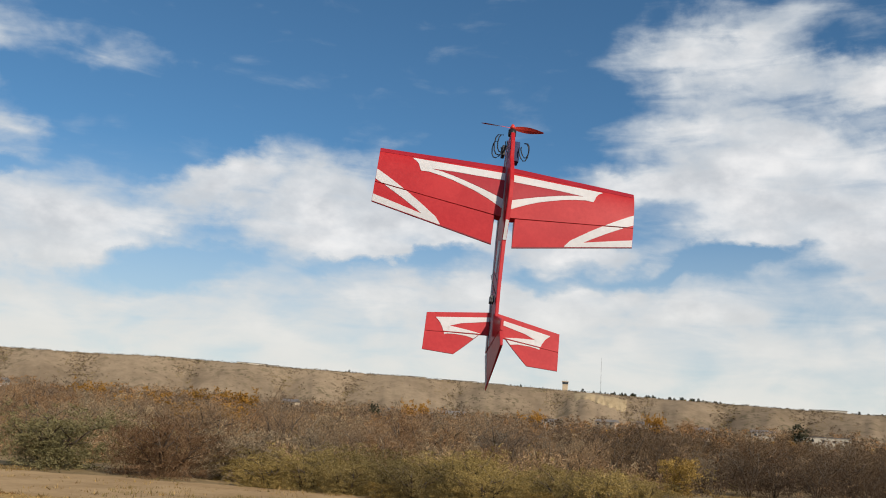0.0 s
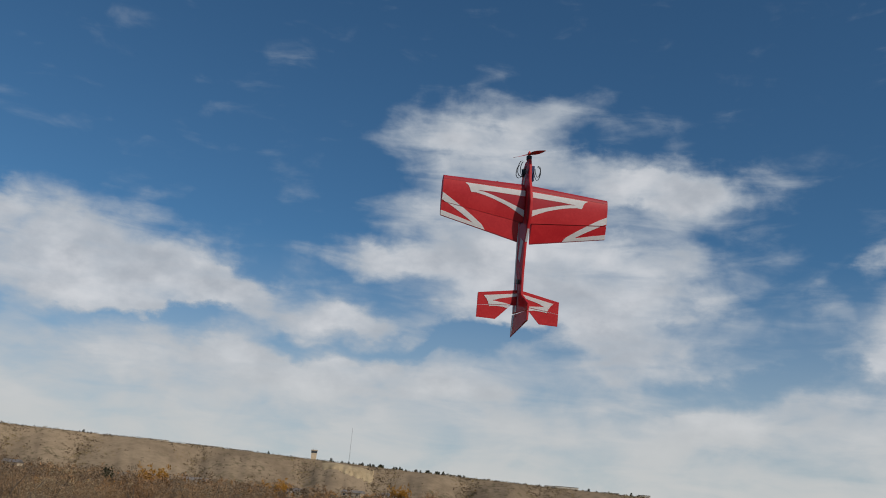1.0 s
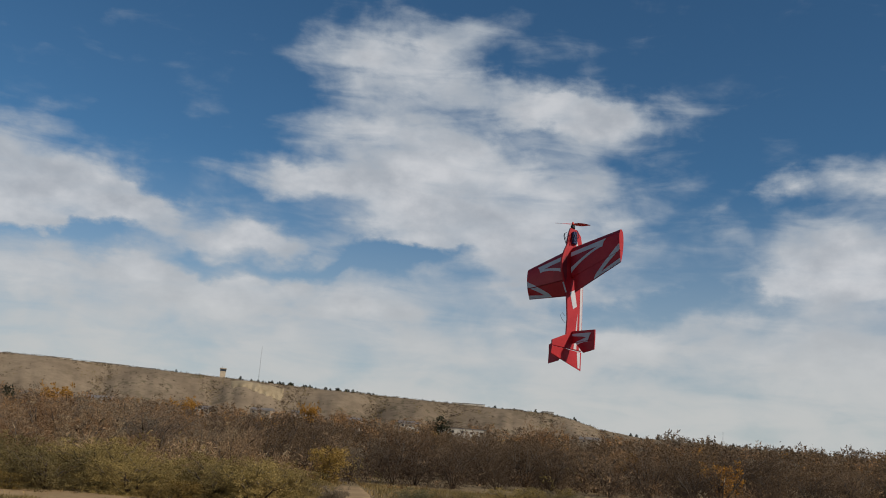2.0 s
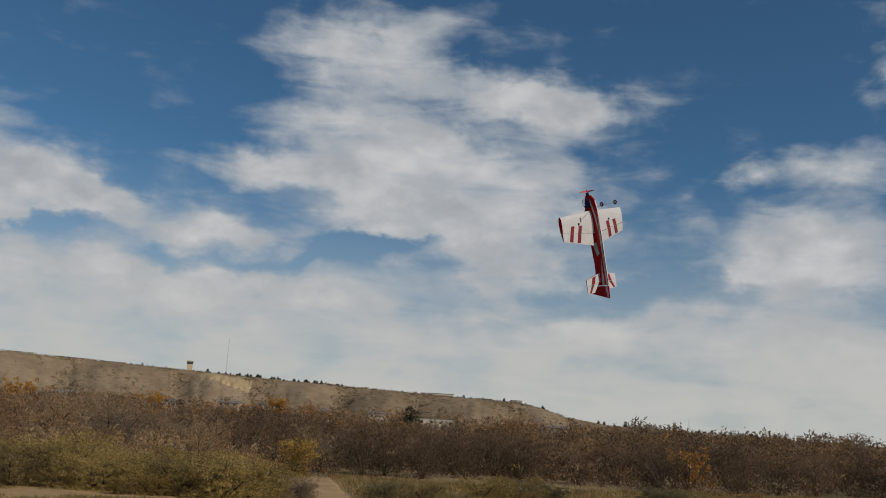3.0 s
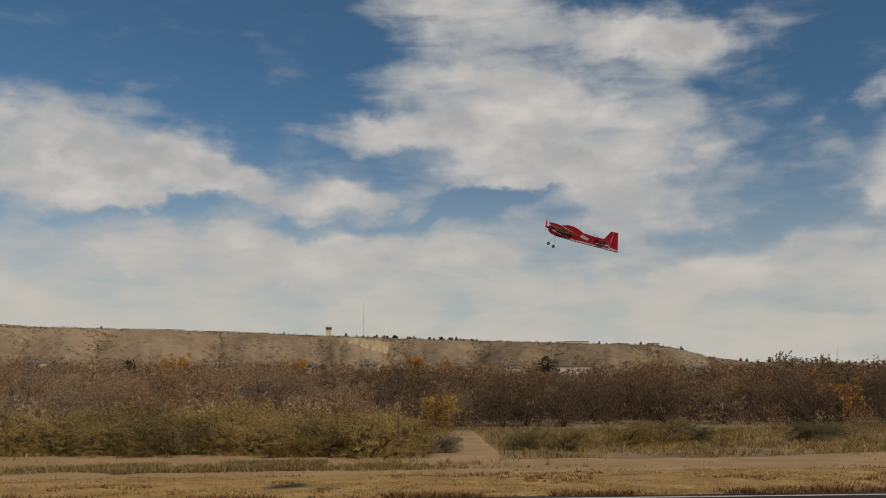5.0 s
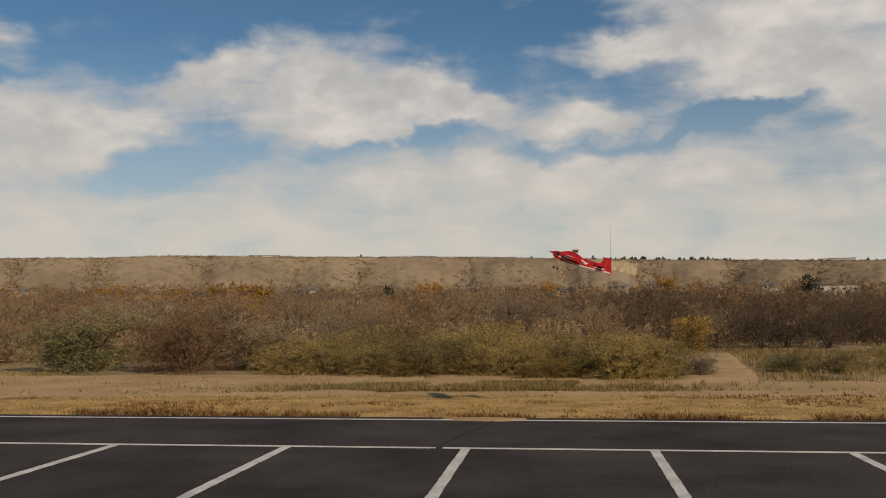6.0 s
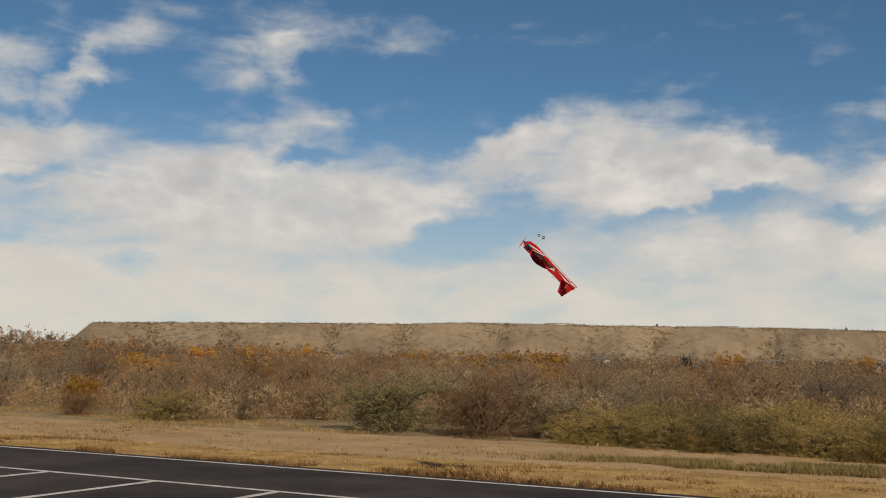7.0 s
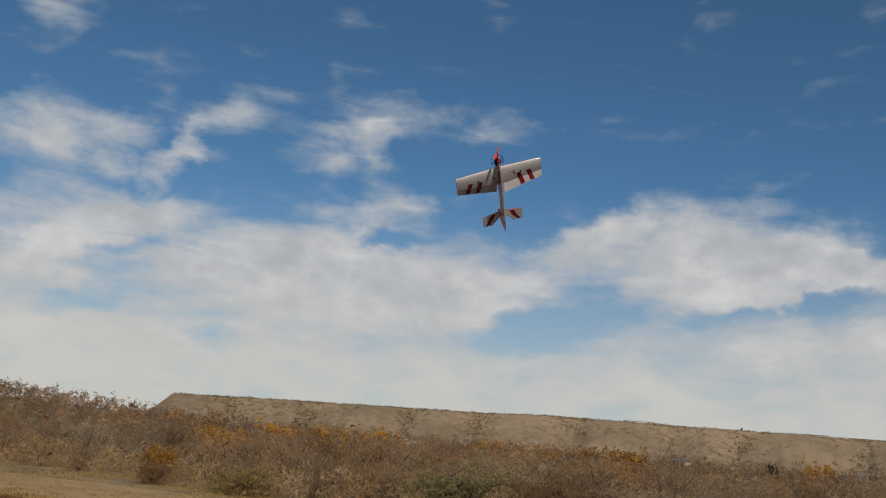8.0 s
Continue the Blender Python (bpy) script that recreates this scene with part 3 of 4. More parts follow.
TWIGS = [tree_meshes("t", 20 + i, (M_TWIG, M_TWIG_RED, M_TWIG, M_TWIG_GREY, M_TWIG, M_TWIG_DARK, M_TWIG_DARK)[i], 6, 0.48, 330, 22, 0.05, 0.062, 0.06, 0.45) for i in range(7)]
GOLDEN = [tree_meshes("g", 40 + i, M_GOLD, 3, 0.34, 240, 24, 0.2, 0.075, 0.2) for i in range(2)]
OLIVES = [tree_meshes("o", 50 + i, M_OLIVE, 9, 0.55, 760, 32, 0.03, 0.055, 0.08, 0.6, 1.3) for i in range(3)]
GREENS = [tree_meshes("n", 60 + i, M_GREEN, 9, 0.45, 560, 30, 0.03, 0.06, 0.10, 0.5, 1.2) for i in range(2)]
RUSSET = tree_meshes("r", 70, M_TWIG_RED, 10, 0.48, 640, 34, 0.03, 0.07, 0.045, 0.5, 1.6)
GREYS = tree_meshes("y", 75, M_TWIG_GREY, 9, 0.45, 460, 30, 0.03, 0.08, 0.07, 0.5, 1.2)
YELLOWS = tree_meshes("w", 95, M_YELLOW, 6, 0.45, 300, 24, 0.04, 0.08, 0.12, 0.5, 1.1)
LOW_SCRUB = [tree_meshes("s", 90 + i, (M_TWIG_GREY, M_TWIG_RED, M_OLIVE)[i], 5, 0.5, 130, 20, 0.03, 0.12, 0.07, 0.5, 1.2) for i in range(3)]


def build_bushes():
    rnd = random.Random(5)
    # a grey-green bush, a russet one and a grey one side by side at the dirt track's far edge
    plant("bush", GREENS[0], -13.4, 32.6, 2.3, 4.0, "grey-green leafy bush at the edge of the dirt track", "bush", "", rnd)
    plant("bush", RUSSET, -9.4, 32.4, 2.25, 4.2, "russet bare-twigged bush beside the dirt track", "bush", "", rnd)
    plant("bush", GREYS, -6.9, 33.4, 1.9, 3.2, "pale grey twiggy bush beside the dirt track", "bush", "", rnd)
    plant("bush", RUSSET, -28.5, 34.2, 1.2, 1.8, "small russet bush at the wood's edge", "bush", "", rnd)
    plant("bush", OLIVES[1], -23.7, 34.0, 1.35, 3.0, "olive rounded bush at the wood's edge", "bush", "", rnd)
    plant("bush", GOLDEN[0], -31.8, 38.6, 2.0, 1.9, "golden-leaved young tree at the wood's edge", "tree", "", rnd)
    # the olive thicket along the track
    for x, y, tall, wide in ((-5.6, 30.6, 1.0, 2.0), (-4.4, 31.2, 1.45, 2.6), (-2.9, 29.6, 1.15, 2.3), (-1.9, 31.4, 1.5, 2.6), (-0.9, 28.8, 1.2, 2.2), (0.3, 30.2, 1.4, 2.6), (1.3, 28.2, 1.2, 2.2), (2.0, 30.0, 1.3, 2.4),
                             (3.5, 27.6, 1.25, 2.2), (4.5, 27.0, 1.35, 2.3), (5.4, 27.5, 1.2, 2.0), (4.2, 29.2, 1.4, 2.6), (6.0, 28.8, 1.1, 2.0), (-6.6, 33.0, 1.3, 2.6), (-3.6, 33.6, 1.6, 3.0), (0.6, 33.0, 1.6, 3.0)):
        plant("bush", OLIVES[rnd.randrange(3)], x, y, tall, wide, "olive-green leafy bush in the thicket by the track", "bush", "olive thicket", rnd)
    for x, y, s in ((2.6, 26.9, 0.7), (-1.8, 28.1, 0.6), (1.9, 26.8, 0.5)):
        plant("bush", YELLOWS, x, y, s, s * 1.5, "small yellow-leaved shrub before the olive thicket", "bush", "", rnd)
    plant("bush", GREYS, 7.0, 27.8, 0.75, 1.0, "small grey shrub beside the path", "bush", "", rnd)
    plant("bush", YELLOWS, 11.2, 46.6, 1.9, 2.4, "dull golden shrub before bare trees", "bush", "", rnd)
    # shrubs on the open field
    for x, y, tall, wide in ((14.2, 31.0, 0.9, 1.9), (15.8, 31.6, 1.0, 2.1), (17.6, 32.2, 0.8, 1.7), (28.0, 29.2, 0.85, 2.2), (29.8, 29.6, 1.0, 2.4), (31.6, 30.2, 0.85, 2.0), (10.0, 29.4, 0.7, 1.5), (11.4, 29.0, 0.75, 1.6),
                             (23.0, 33.0, 0.8, 1.7), (24.6, 34.0, 0.7, 1.6)):
        plant("bush", (GREENS[1], OLIVES[2])[rnd.random() < 0.5], x, y, tall, wide, "low green shrub on the dry field", "bush", "field shrubs", rnd)
    for i in range(34):
        x = rnd.uniform(8, 60)
        y = track_far(x) + 1.5 + rnd.random() * (42 - track_far(x))
        plant("bush", LOW_SCRUB[i % 3], x, y, rnd.uniform(0.3, 0.6), rnd.uniform(0.6, 1.2), "low dry shrub on the open field", "bush", "dry scrub", rnd)


def build_wood():
    rnd = random.Random(9)
    placed = []
    d = 36.0
    while d < 84:
        gap = 2.9 + (d - 36) * 0.06
        a = -53.0
        while a < 53:
            a += math.degrees(gap / d) * rnd.uniform(0.75, 1.3)
            r = d + rnd.uniform(-gap, gap) * 0.5
            x, y = r * math.sin(radians(a)), r * math.cos(radians(a))
            if y < wood_edge(x) + 0.8:
                continue
            grow = 0.55 + 0.35 * min(1, (y - wood_edge(x)) / 8)
            tall = (H_EYE + r * 0.0215) * rnd.uniform(0.72, 1.12) * grow * 1.12
            golden = rnd.random() < 0.035 and r > 60
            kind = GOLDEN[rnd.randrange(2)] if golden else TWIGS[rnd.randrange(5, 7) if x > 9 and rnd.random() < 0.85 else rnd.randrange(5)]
            if golden:
                words = "autumn-gold leaved tree in the bare wood"
            else:
                words = "bare brown-twigged tree in the river wood"
            plant("tree", kind, x, y, tall, tall * rnd.uniform(0.95, 1.35), words, "tree", "river wood", rnd)
        d += gap * 0.9


def lush(a):
    """The wood stands taller up and down the valley than in its middle."""
    return float(np.interp(a, (-44, -38, -30, 28, 33), (1.0, 1.05, 1.15, 1.0, 1.45)))


def build_far_wood():
    """The wood beyond, up to the foot of the mesa, as one crowd of small crowns."""
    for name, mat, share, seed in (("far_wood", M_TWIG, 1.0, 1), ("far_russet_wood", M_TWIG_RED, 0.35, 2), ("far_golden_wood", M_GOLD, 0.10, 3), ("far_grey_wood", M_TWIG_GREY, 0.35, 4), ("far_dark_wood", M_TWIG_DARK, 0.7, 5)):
        rnd = random.Random(seed)
        v, f = [], []
        d = 82.0
        while d < 780:
            gap = 3.6 + (d - 82) * 0.032
            a = -54.0 + rnd.random()
            while a < 54:
                a += math.degrees(gap / d) * rnd.uniform(0.5, 1.5) / share
                r = d + rnd.uniform(-1, 1) * gap
                if name == "far_golden_wood" and noise.noise(Vector((a * 0.25, r * 0.006, 2))) < 0.08:
                    continue
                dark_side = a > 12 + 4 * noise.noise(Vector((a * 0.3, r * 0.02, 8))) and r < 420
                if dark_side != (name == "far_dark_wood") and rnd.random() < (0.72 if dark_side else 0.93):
                    continue
                stand = noise.noise(Vector((a * 0.55, r * 0.012, 5)))
                tall = min(12.5, H_EYE + r * 0.0215 * lush(a)) * rnd.uniform(0.6, 1.06) * (1 + 0.42 * stand)
                if r > 420:
                    tall *= 0.85
                c = Vector(far(a, r, land_height(*far(a, r)[:2])))
                near_by = r < 220
                for _ in range(20 if near_by else 6):
                    w = tall * 0.62
                    up = rnd.uniform(0.12, 0.88)
                    p = c + Vector((rnd.gauss(0, 0.36) * w * (1.25 - up), rnd.gauss(0, 0.36) * w * (1.25 - up), tall * up))
                    clump(v, f, rnd, p, tall * (0.10 if near_by else 0.15), 14 if near_by else 12, 0.55, 0.11 if near_by else 0.17)
            d += gap
        tagged(new(name, mesh_of(name, v, f, mat)), "distant autumn wood on the valley floor", "wood", kind="stuff")


def build_brush():
    """Twiggy undergrowth that fills the wood down to the ground."""
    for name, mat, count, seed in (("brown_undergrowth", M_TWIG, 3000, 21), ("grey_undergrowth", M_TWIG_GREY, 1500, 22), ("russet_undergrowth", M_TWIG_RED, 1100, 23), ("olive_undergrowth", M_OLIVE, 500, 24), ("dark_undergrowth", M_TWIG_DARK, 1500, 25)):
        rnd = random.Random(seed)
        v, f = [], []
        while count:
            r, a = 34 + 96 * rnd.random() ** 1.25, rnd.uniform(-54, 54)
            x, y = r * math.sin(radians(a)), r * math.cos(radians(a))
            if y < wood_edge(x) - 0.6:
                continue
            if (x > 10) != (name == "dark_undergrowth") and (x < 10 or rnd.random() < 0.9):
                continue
            count -= 1
            tall = rnd.uniform(0.7, 1.9) * (0.7 + 0.3 * min(1, (y - wood_edge(x)) / 5))
            z = land_height(x, y)
            for _ in range(5):
                c = Vector((x + rnd.gauss(0, 0.5) * tall, y + rnd.gauss(0, 0.5) * tall, z + tall * rnd.uniform(0.1, 0.75)))
                clump(v, f, rnd, c, tall * 0.30, 15, 0.9, 0.06)
        tagged(new(name, mesh_of(name, v, f, mat)), "dense twiggy undergrowth in the river wood", "undergrowth", kind="stuff")


build_bushes()
build_wood()
build_brush()
build_far_wood()

# ---- buildings on the far side ----
M_WALL = material("pale_house_wall", (0.46, 0.42, 0.34), (0.60, 0.55, 0.46), 0.4, 0.8, 0.2, 3.0, each=0.12)
M_TAN = material("tan_stucco", (0.42, 0.34, 0.24), (0.55, 0.45, 0.32), 0.4, 0.9, 0.2, 3.0, each=0.15)
M_ROOF = material("grey_roof", (0.10, 0.095, 0.09), (0.22, 0.20, 0.18), 0.5, 0.8, 0.2, 3.0, each=0.3)
M_WINDOW = material("dark_window", (0.02, 0.025, 0.03), (0.05, 0.055, 0.06), 0.5, 0.15, 0.0, 3.0, 0.6)
M_STEEL = material("grey_steel", (0.20, 0.20, 0.20), (0.34, 0.34, 0.33), 0.8, 0.5, 0.1, 6.0, metal=0.6)


def house(az, r, base, long, deep, wall_h, wall_mat, label, pitched=True, turn=0.0, windows=True):
    x, y, _ = far(az, r)
    ob = thing("house", pose(x, y, base, 0, 0, -az + turn), label, "house", "houses under the mesa")
    put("wall", box("wall", -long / 2, long / 2, -deep / 2, deep / 2, -6, wall_h, wall_mat), ob)
    if pitched:
        g = 0.5
        v = [(-long / 2 - g, -deep / 2 - g, wall_h), (long / 2 + g, -deep / 2 - g, wall_h), (long / 2 + g, deep / 2 + g, wall_h), (-long / 2 - g, deep / 2 + g, wall_h), (-long / 2 - g, 0, wall_h + deep * 0.22), (long / 2 + g, 0, wall_h + deep * 0.22)]
        put("roof", mesh_of("roof", v, [(3, 2, 1, 0), (0, 1, 5, 4), (2, 3, 4, 5), (1, 2, 5), (3, 0, 4)], M_ROOF), ob)
    else:
        put("roof", box("roof", -long / 2 - 0.3, long / 2 + 0.3, -deep / 2 - 0.3, deep / 2 + 0.3, wall_h + 0.003, wall_h + 0.4, M_ROOF), ob)
    n = max(2, int(long / 4.5))
    pane = box("window", -0.7, 0.7, -0.06, 0.0, 0, 1.2, M_WINDOW)
    for i in range(n if windows else 0):
        put("window", pane, ob, pose(-long / 2 + (i + 0.5) * long / n, -deep / 2 - 0.003, wall_h * 0.42))


def build_houses():
    for az, r, top, long, wall in ((-25.6, 560, 1.50, 11, 1), (-26.6, 585, 1.44, 8, 0), (-9.4, 600, 1.54, 9, 0), (-3.3, 560, 1.42, 9, 1), (-1.6, 610, 1.48, 12, 0), (0.4, 600, 1.52, 14, 1),
                                   (6.0, 560, 1.44, 10, 1), (9.5, 640, 1.62, 14, 0), (11.8, 600, 1.62, 12, 1), (14.9, 560, 1.50, 9, 0), (18.3, 600, 1.56, 14, 1), (29.0, 620, 1.44, 12, 0)):
        z = H_EYE + r * math.tan(radians(top))
        house(az, r, z - 5.0, long, 8, 3.2, M_WALL if wall else M_TAN, "pale low house with a grey roof among trees" if wall else "tan stucco house with a grey roof among trees", True, (az * 37) % 50 - 25)
    z = H_EYE + 480 * math.tan(radians(1.5))
    house(21.4, 480, z - 5.4, 24, 10, 3.9, M_WALL, "long white flat-roofed house among trees", False, 6)
    # flat sheds on the mesa's rim
    for az, long, h in ((22.0, 26, 4.2), (21.0, 10, 3.0), (24.6, 16, 2.5), (26.5, 12, 4.0), (-11.9, 34, 3.4), (-10.8, 12, 2.4), (-2.2, 28, 2.6), (0.6, 40, 2.4), (2.6, 20, 2.2), (15.0, 16, 2.6)):
        el = float(np.interp(az, MESA_AZ, MESA_EL))
        house(az, 1092, H_EYE + 1080 * math.tan(radians(el)) - 0.6, long, 9, h * 0.7, M_WALL, "low pale shed on the rim of the mesa", False, 4, False)


build_houses()


def rim(az, extra=0.0):
    return H_EYE + 1085 * math.tan(radians(float(np.interp(az, MESA_AZ, MESA_EL)))) + extra


def build_tower():
    x, y, _ = far(6.95, 1085)
    ob = thing("watch_tower", pose(x, y, rim(6.95) - 1.5, 0, 0, -7), "square tan control tower on the mesa's rim", "tower")
    put("shaft", box("shaft", -3.0, 3.0, -3.0, 3.0, 0, 8.4, M_TAN, 0.1), ob)
    put("cab", box("cab", -3.3, 3.3, -3.3, 3.3, 8.41, 10.8, M_WINDOW, 0.15), ob)
    put("roof", box("roof", -3.7, 3.7, -3.7, 3.7, 10.81, 11.8, M_TAN, 0.1), ob)
    for px in (-1.2, 1.4):
        put("antenna", tube("antenna", [(px, 0, 11.8), (px, 0, 14.2)], [0.12, 0.05], M_STEEL, 5), ob)


def build_mast(az, tall, label):
    x, y, _ = far(az, 1095)
    ob = thing("radio_mast", pose(x, y, rim(az) - 1.0, 0, 0, az), label, "mast")
    for k in range(3):
        a = 2.094 * k
        put("mast_leg", tube("mast_leg", [(0.45 * math.cos(a), 0.45 * math.sin(a), 0), (0.2 * math.cos(a), 0.2 * math.sin(a), tall)], [0.06, 0.03], M_STEEL, 4), ob)
    n = int(tall / 3)
    v, f = [], []
    for i in range(n):
        for k in range(3):
            a, b = 2.094 * k, 2.094 * (k + 1)
            w0, w1 = 0.45 - 0.25 * i / n, 0.45 - 0.25 * (i + 1) / n
            pv, pf = tube_data([(w0 * math.cos(a), w0 * math.sin(a), i * tall / n), (w1 * math.cos(b), w1 * math.sin(b), (i + 1) * tall / n)], [0.028, 0.028], 4, len(v))
            v += pv
            f += pf
    put("lattice", mesh_of("lattice", v, f, M_STEEL), ob)


def build_rim():
    build_tower()
    build_mast(9.05, 42, "thin lattice radio mast on the mesa's rim")
    build_mast(36.6, 16, "short lattice radio mast on the far ridge")
    rnd = random.Random(31)
    kinds = []
    for i in range(3):
        own = random.Random(80 + i)
        v, f = [], []
        for _ in range(110):
            z, a = own.random() ** 1.3 * 0.86 + 0.06, own.uniform(0, 6.283)
            q = (0.10 + 0.30 * (1 - z)) * own.uniform(0.5, 1.1)
            clump(v, f, own, Vector((q * math.cos(a), q * math.sin(a), z)), 0.13, 12, 0.7, 0.2)
        top = max(p.z for p in v)
        kinds.append((mesh_of("trunk", *tube_data([(0, 0, -0.1), (0, 0, 0.4), (0, 0, 0.85)], [0.035, 0.025, 0.006], 6), M_BARK), mesh_of("crown", [p / top for p in v], f, M_JUNIPER)))
    spots = [rnd.uniform(9.6, 16.0) for _ in range(46)] + [rnd.uniform(7.3, 9.4) for _ in range(5)] + [rnd.uniform(22.8, 28.2) for _ in range(9)] + [rnd.uniform(29.8, 46) for _ in range(30)] + [-6.1, -6.3, 4.3]
    for az in spots:
        x, y, _ = far(az, 1088 + rnd.uniform(-4, 14))
        tall = rnd.uniform(3.0, 5.6)
        ob = thing("juniper", Matrix.LocRotScale((x, y, rim(az) - 0.9), Euler((0, 0, rnd.uniform(0, 6))), (tall * 1.1, tall * 1.1, tall)), "dark evergreen tree on the rim of the mesa", "tree", "trees on the rim")
        k = kinds[rnd.randrange(3)]
        put("trunk", k[0], ob)
        put("crown", k[1], ob)
    far_kinds = [tree_meshes("f", 100 + i, (M_TWIG, M_TWIG_RED, M_GOLD, M_TWIG_GREY, M_TWIG_DARK)[i], 4, 0.4, 60, 16, 0.1, 0.13, 0.12, 0.4) for i in range(5)]
    # the single trees of the far wood, joined by colour
    crowds = [([], []) for _ in range(6)]
    for _ in range(200):
        az, r = rnd.uniform(-52, 50), rnd.uniform(330, 545)
        x, y, _ = far(az, r)
        tall = (H_EYE + r * math.tan(radians(rnd.uniform(1.0, 1.5) + 0.55 * rnd.random() ** 3))) - land_height(x, y)
        gold = noise.noise(Vector((az * 0.2, 1, 4))) > 0.0 and rnd.random() < 0.5
        k = 2 if gold else rnd.choice((0, 1, 3, 4))
        wide = tall * rnd.uniform(0.9, 1.5)
        at = Matrix.LocRotScale((x, y, land_height(x, y)), Euler((0, 0, rnd.uniform(0, 6.283))), (wide, wide, tall))
        for (v, f), me in ((crowds[k], far_kinds[k][1]), (crowds[5], far_kinds[k][0])):
            b = len(v)
            v += [at @ q.co for q in me.vertices]
            f += [tuple(b + w for w in p.vertices) for p in me.polygons]
    for (v, f), mat, name, words in zip(crowds, (M_TWIG, M_TWIG_RED, M_GOLD, M_TWIG_GREY, M_TWIG_DARK, M_BARK), ("far_brown_trees", "far_russet_trees", "far_golden_trees", "far_grey_trees", "far_dark_trees", "far_trunks"),
                                        ("bare brown trees", "russet trees", "golden cottonwoods", "grey bare trees", "dark bare trees", "grey-brown trunks of trees")):
        tagged(new(name, mesh_of(name, v, f, mat)), words + " standing out of the far wood", "wood", kind="stuff")
    # larger trees that stand out of the far wood
    for az, r, tall, wide, kind, words in ((-4.5, 420, 11.6, 12, kinds[0], "dark round evergreen above the far wood"), (-10.4, 430, 14, 9, TWIGS[0], "tall bare tree above the far wood"), (26.6, 300, 12.6, 12, TWIGS[1], "broad russet tree above the far wood"),
                                           (-13.0, 330, 12.6, 15, GOLDEN[0], "golden cottonwood above the far wood"), (-14.4, 335, 11.8, 13, GOLDEN[1], "golden cottonwood above the far wood"), (-1.9, 430, 14.5, 11, GOLDEN[0], "golden cottonwood above the far wood"),
                                           (-30.5, 330, 11.8, 14, GOLDEN[1], "golden cottonwood above the far wood"), (-27.4, 340, 12.2, 13, GOLDEN[0], "golden cottonwood above the far wood"), (-20.5, 340, 11.8, 13, GOLDEN[1], "golden cottonwood above the far wood"),
                                           (14.2, 470, 13.4, 12, TWIGS[1], "russet tree above the far wood"), (20.2, 470, 13.6, 16, kinds[1], "dark evergreen beside the white house"), (12.2, 480, 15.5, 10, GOLDEN[1], "golden cottonwood above the far wood"), (-33.0, 320, 11.0, 12, GOLDEN[0], "golden cottonwood above the far wood"), (-17.0, 345, 11.2, 12, GOLDEN[0], "golden cottonwood above the far wood"), (5.0, 440, 13.4, 11, GOLDEN[1], "golden cottonwood above the far wood")):
        x, y, _ = far(az, r)
        plant("tree", kind, x, y, tall * 1.15, wide * 1.15, words, "tree", "tall trees of the valley", rnd)


build_rim()


def build_slope_scrub():
    """Shrubs that follow the gullies and thin out up the slopes of the mesa."""
    for name, mat, count, seed, words in (("slope_scrub", M_TWIG_DARK, 6500, 41, "dark scrub in the gullies of the mesa"), ("slope_brush", M_OLIVE, 2200, 42, "dull olive brush on the mesa's slopes"), ("foot_trees", M_TWIG_RED, 1300, 43, "small russet trees at the mesa's foot")):
        rnd = random.Random(seed)
        v, f = [], []
        while count:
            a, t = rnd.uniform(-40, 30), rnd.random()
            p, gully = mesa_point(a, t * 0.86)
            low = name == "foot_trees"
            if rnd.random() > (max(0.0, 1 - t * 2.6) if low else 0.015 + 1.4 * max(0, gully - 0.5) * (1 - 0.3 * t) + 0.8 * max(0, 0.22 - t) + (0.5 if t > 0.965 else 0)):
                continue
            if t < 0.965 and noise.noise(Vector((a * 0.8, t * 5, seed))) < -0.15:
                continue
            count -= 1
            size = rnd.uniform(2.4, 5.0) if low else rnd.uniform(0.8, 2.2)
            for _ in range(3):
                c = p + Vector((rnd.gauss(0, 0.45) * size, rnd.gauss(0, 0.45) * size, size * rnd.uniform(0.1, 0.6)))
                clump(v, f, rnd, c, size * 0.45, 9, 0.6, 0.22)
        tagged(new(name, mesh_of(name, v, f, mat)), words, "scrub", kind="stuff")


build_slope_scrub()


# ---- the model aeroplane: x forward from the propeller, y to its left wing, z up ----
def film(name, dark, light, see=0.2):
    return material(name, dark, light, 6.0, 0.5, 0.03, 60.0, 0.22, through_light=see, coat=0.2, coat_rough=0.06)


M_RED = film("red_film", (0.50, 0.012, 0.018), (0.60, 0.026, 0.030))
M_WHITE = film("white_film", (0.70, 0.69, 0.67), (0.80, 0.79, 0.77))
M_DEEP = film("deep_red_film", (0.34, 0.010, 0.020), (0.42, 0.018, 0.028), 0.1)
M_MAROON = film("dark_red_film", (0.20, 0.012, 0.018), (0.27, 0.022, 0.028), 0.05)
M_BLACK = material("black_plastic", (0.012, 0.012, 0.014), (0.03, 0.03, 0.034), 20.0, 0.45, 0.1, 80.0)
M_BLUE = material("blue_wrap", (0.012, 0.02, 0.07), (0.025, 0.04, 0.12), 20.0, 0.65, 0.1, 80.0)
M_METAL = material("bare_metal", (0.45, 0.45, 0.46), (0.6, 0.6, 0.6), 20.0, 0.35, 0.1, 80.0, metal=0.9)
M_PROP = material("red_propeller", (0.62, 0.05, 0.03), (0.72, 0.07, 0.05), 20.0, 0.4, 0.0, 80.0)
M_TYRE = material("dark_tyre", (0.02, 0.02, 0.02), (0.05, 0.05, 0.05), 20.0, 0.8, 0.1, 80.0)

HALF = 0.60
HINGE = 0.665


def le(s):
    return -0.225 - 0.022 * s


def te(s):
    return -0.645 + 0.115 * s


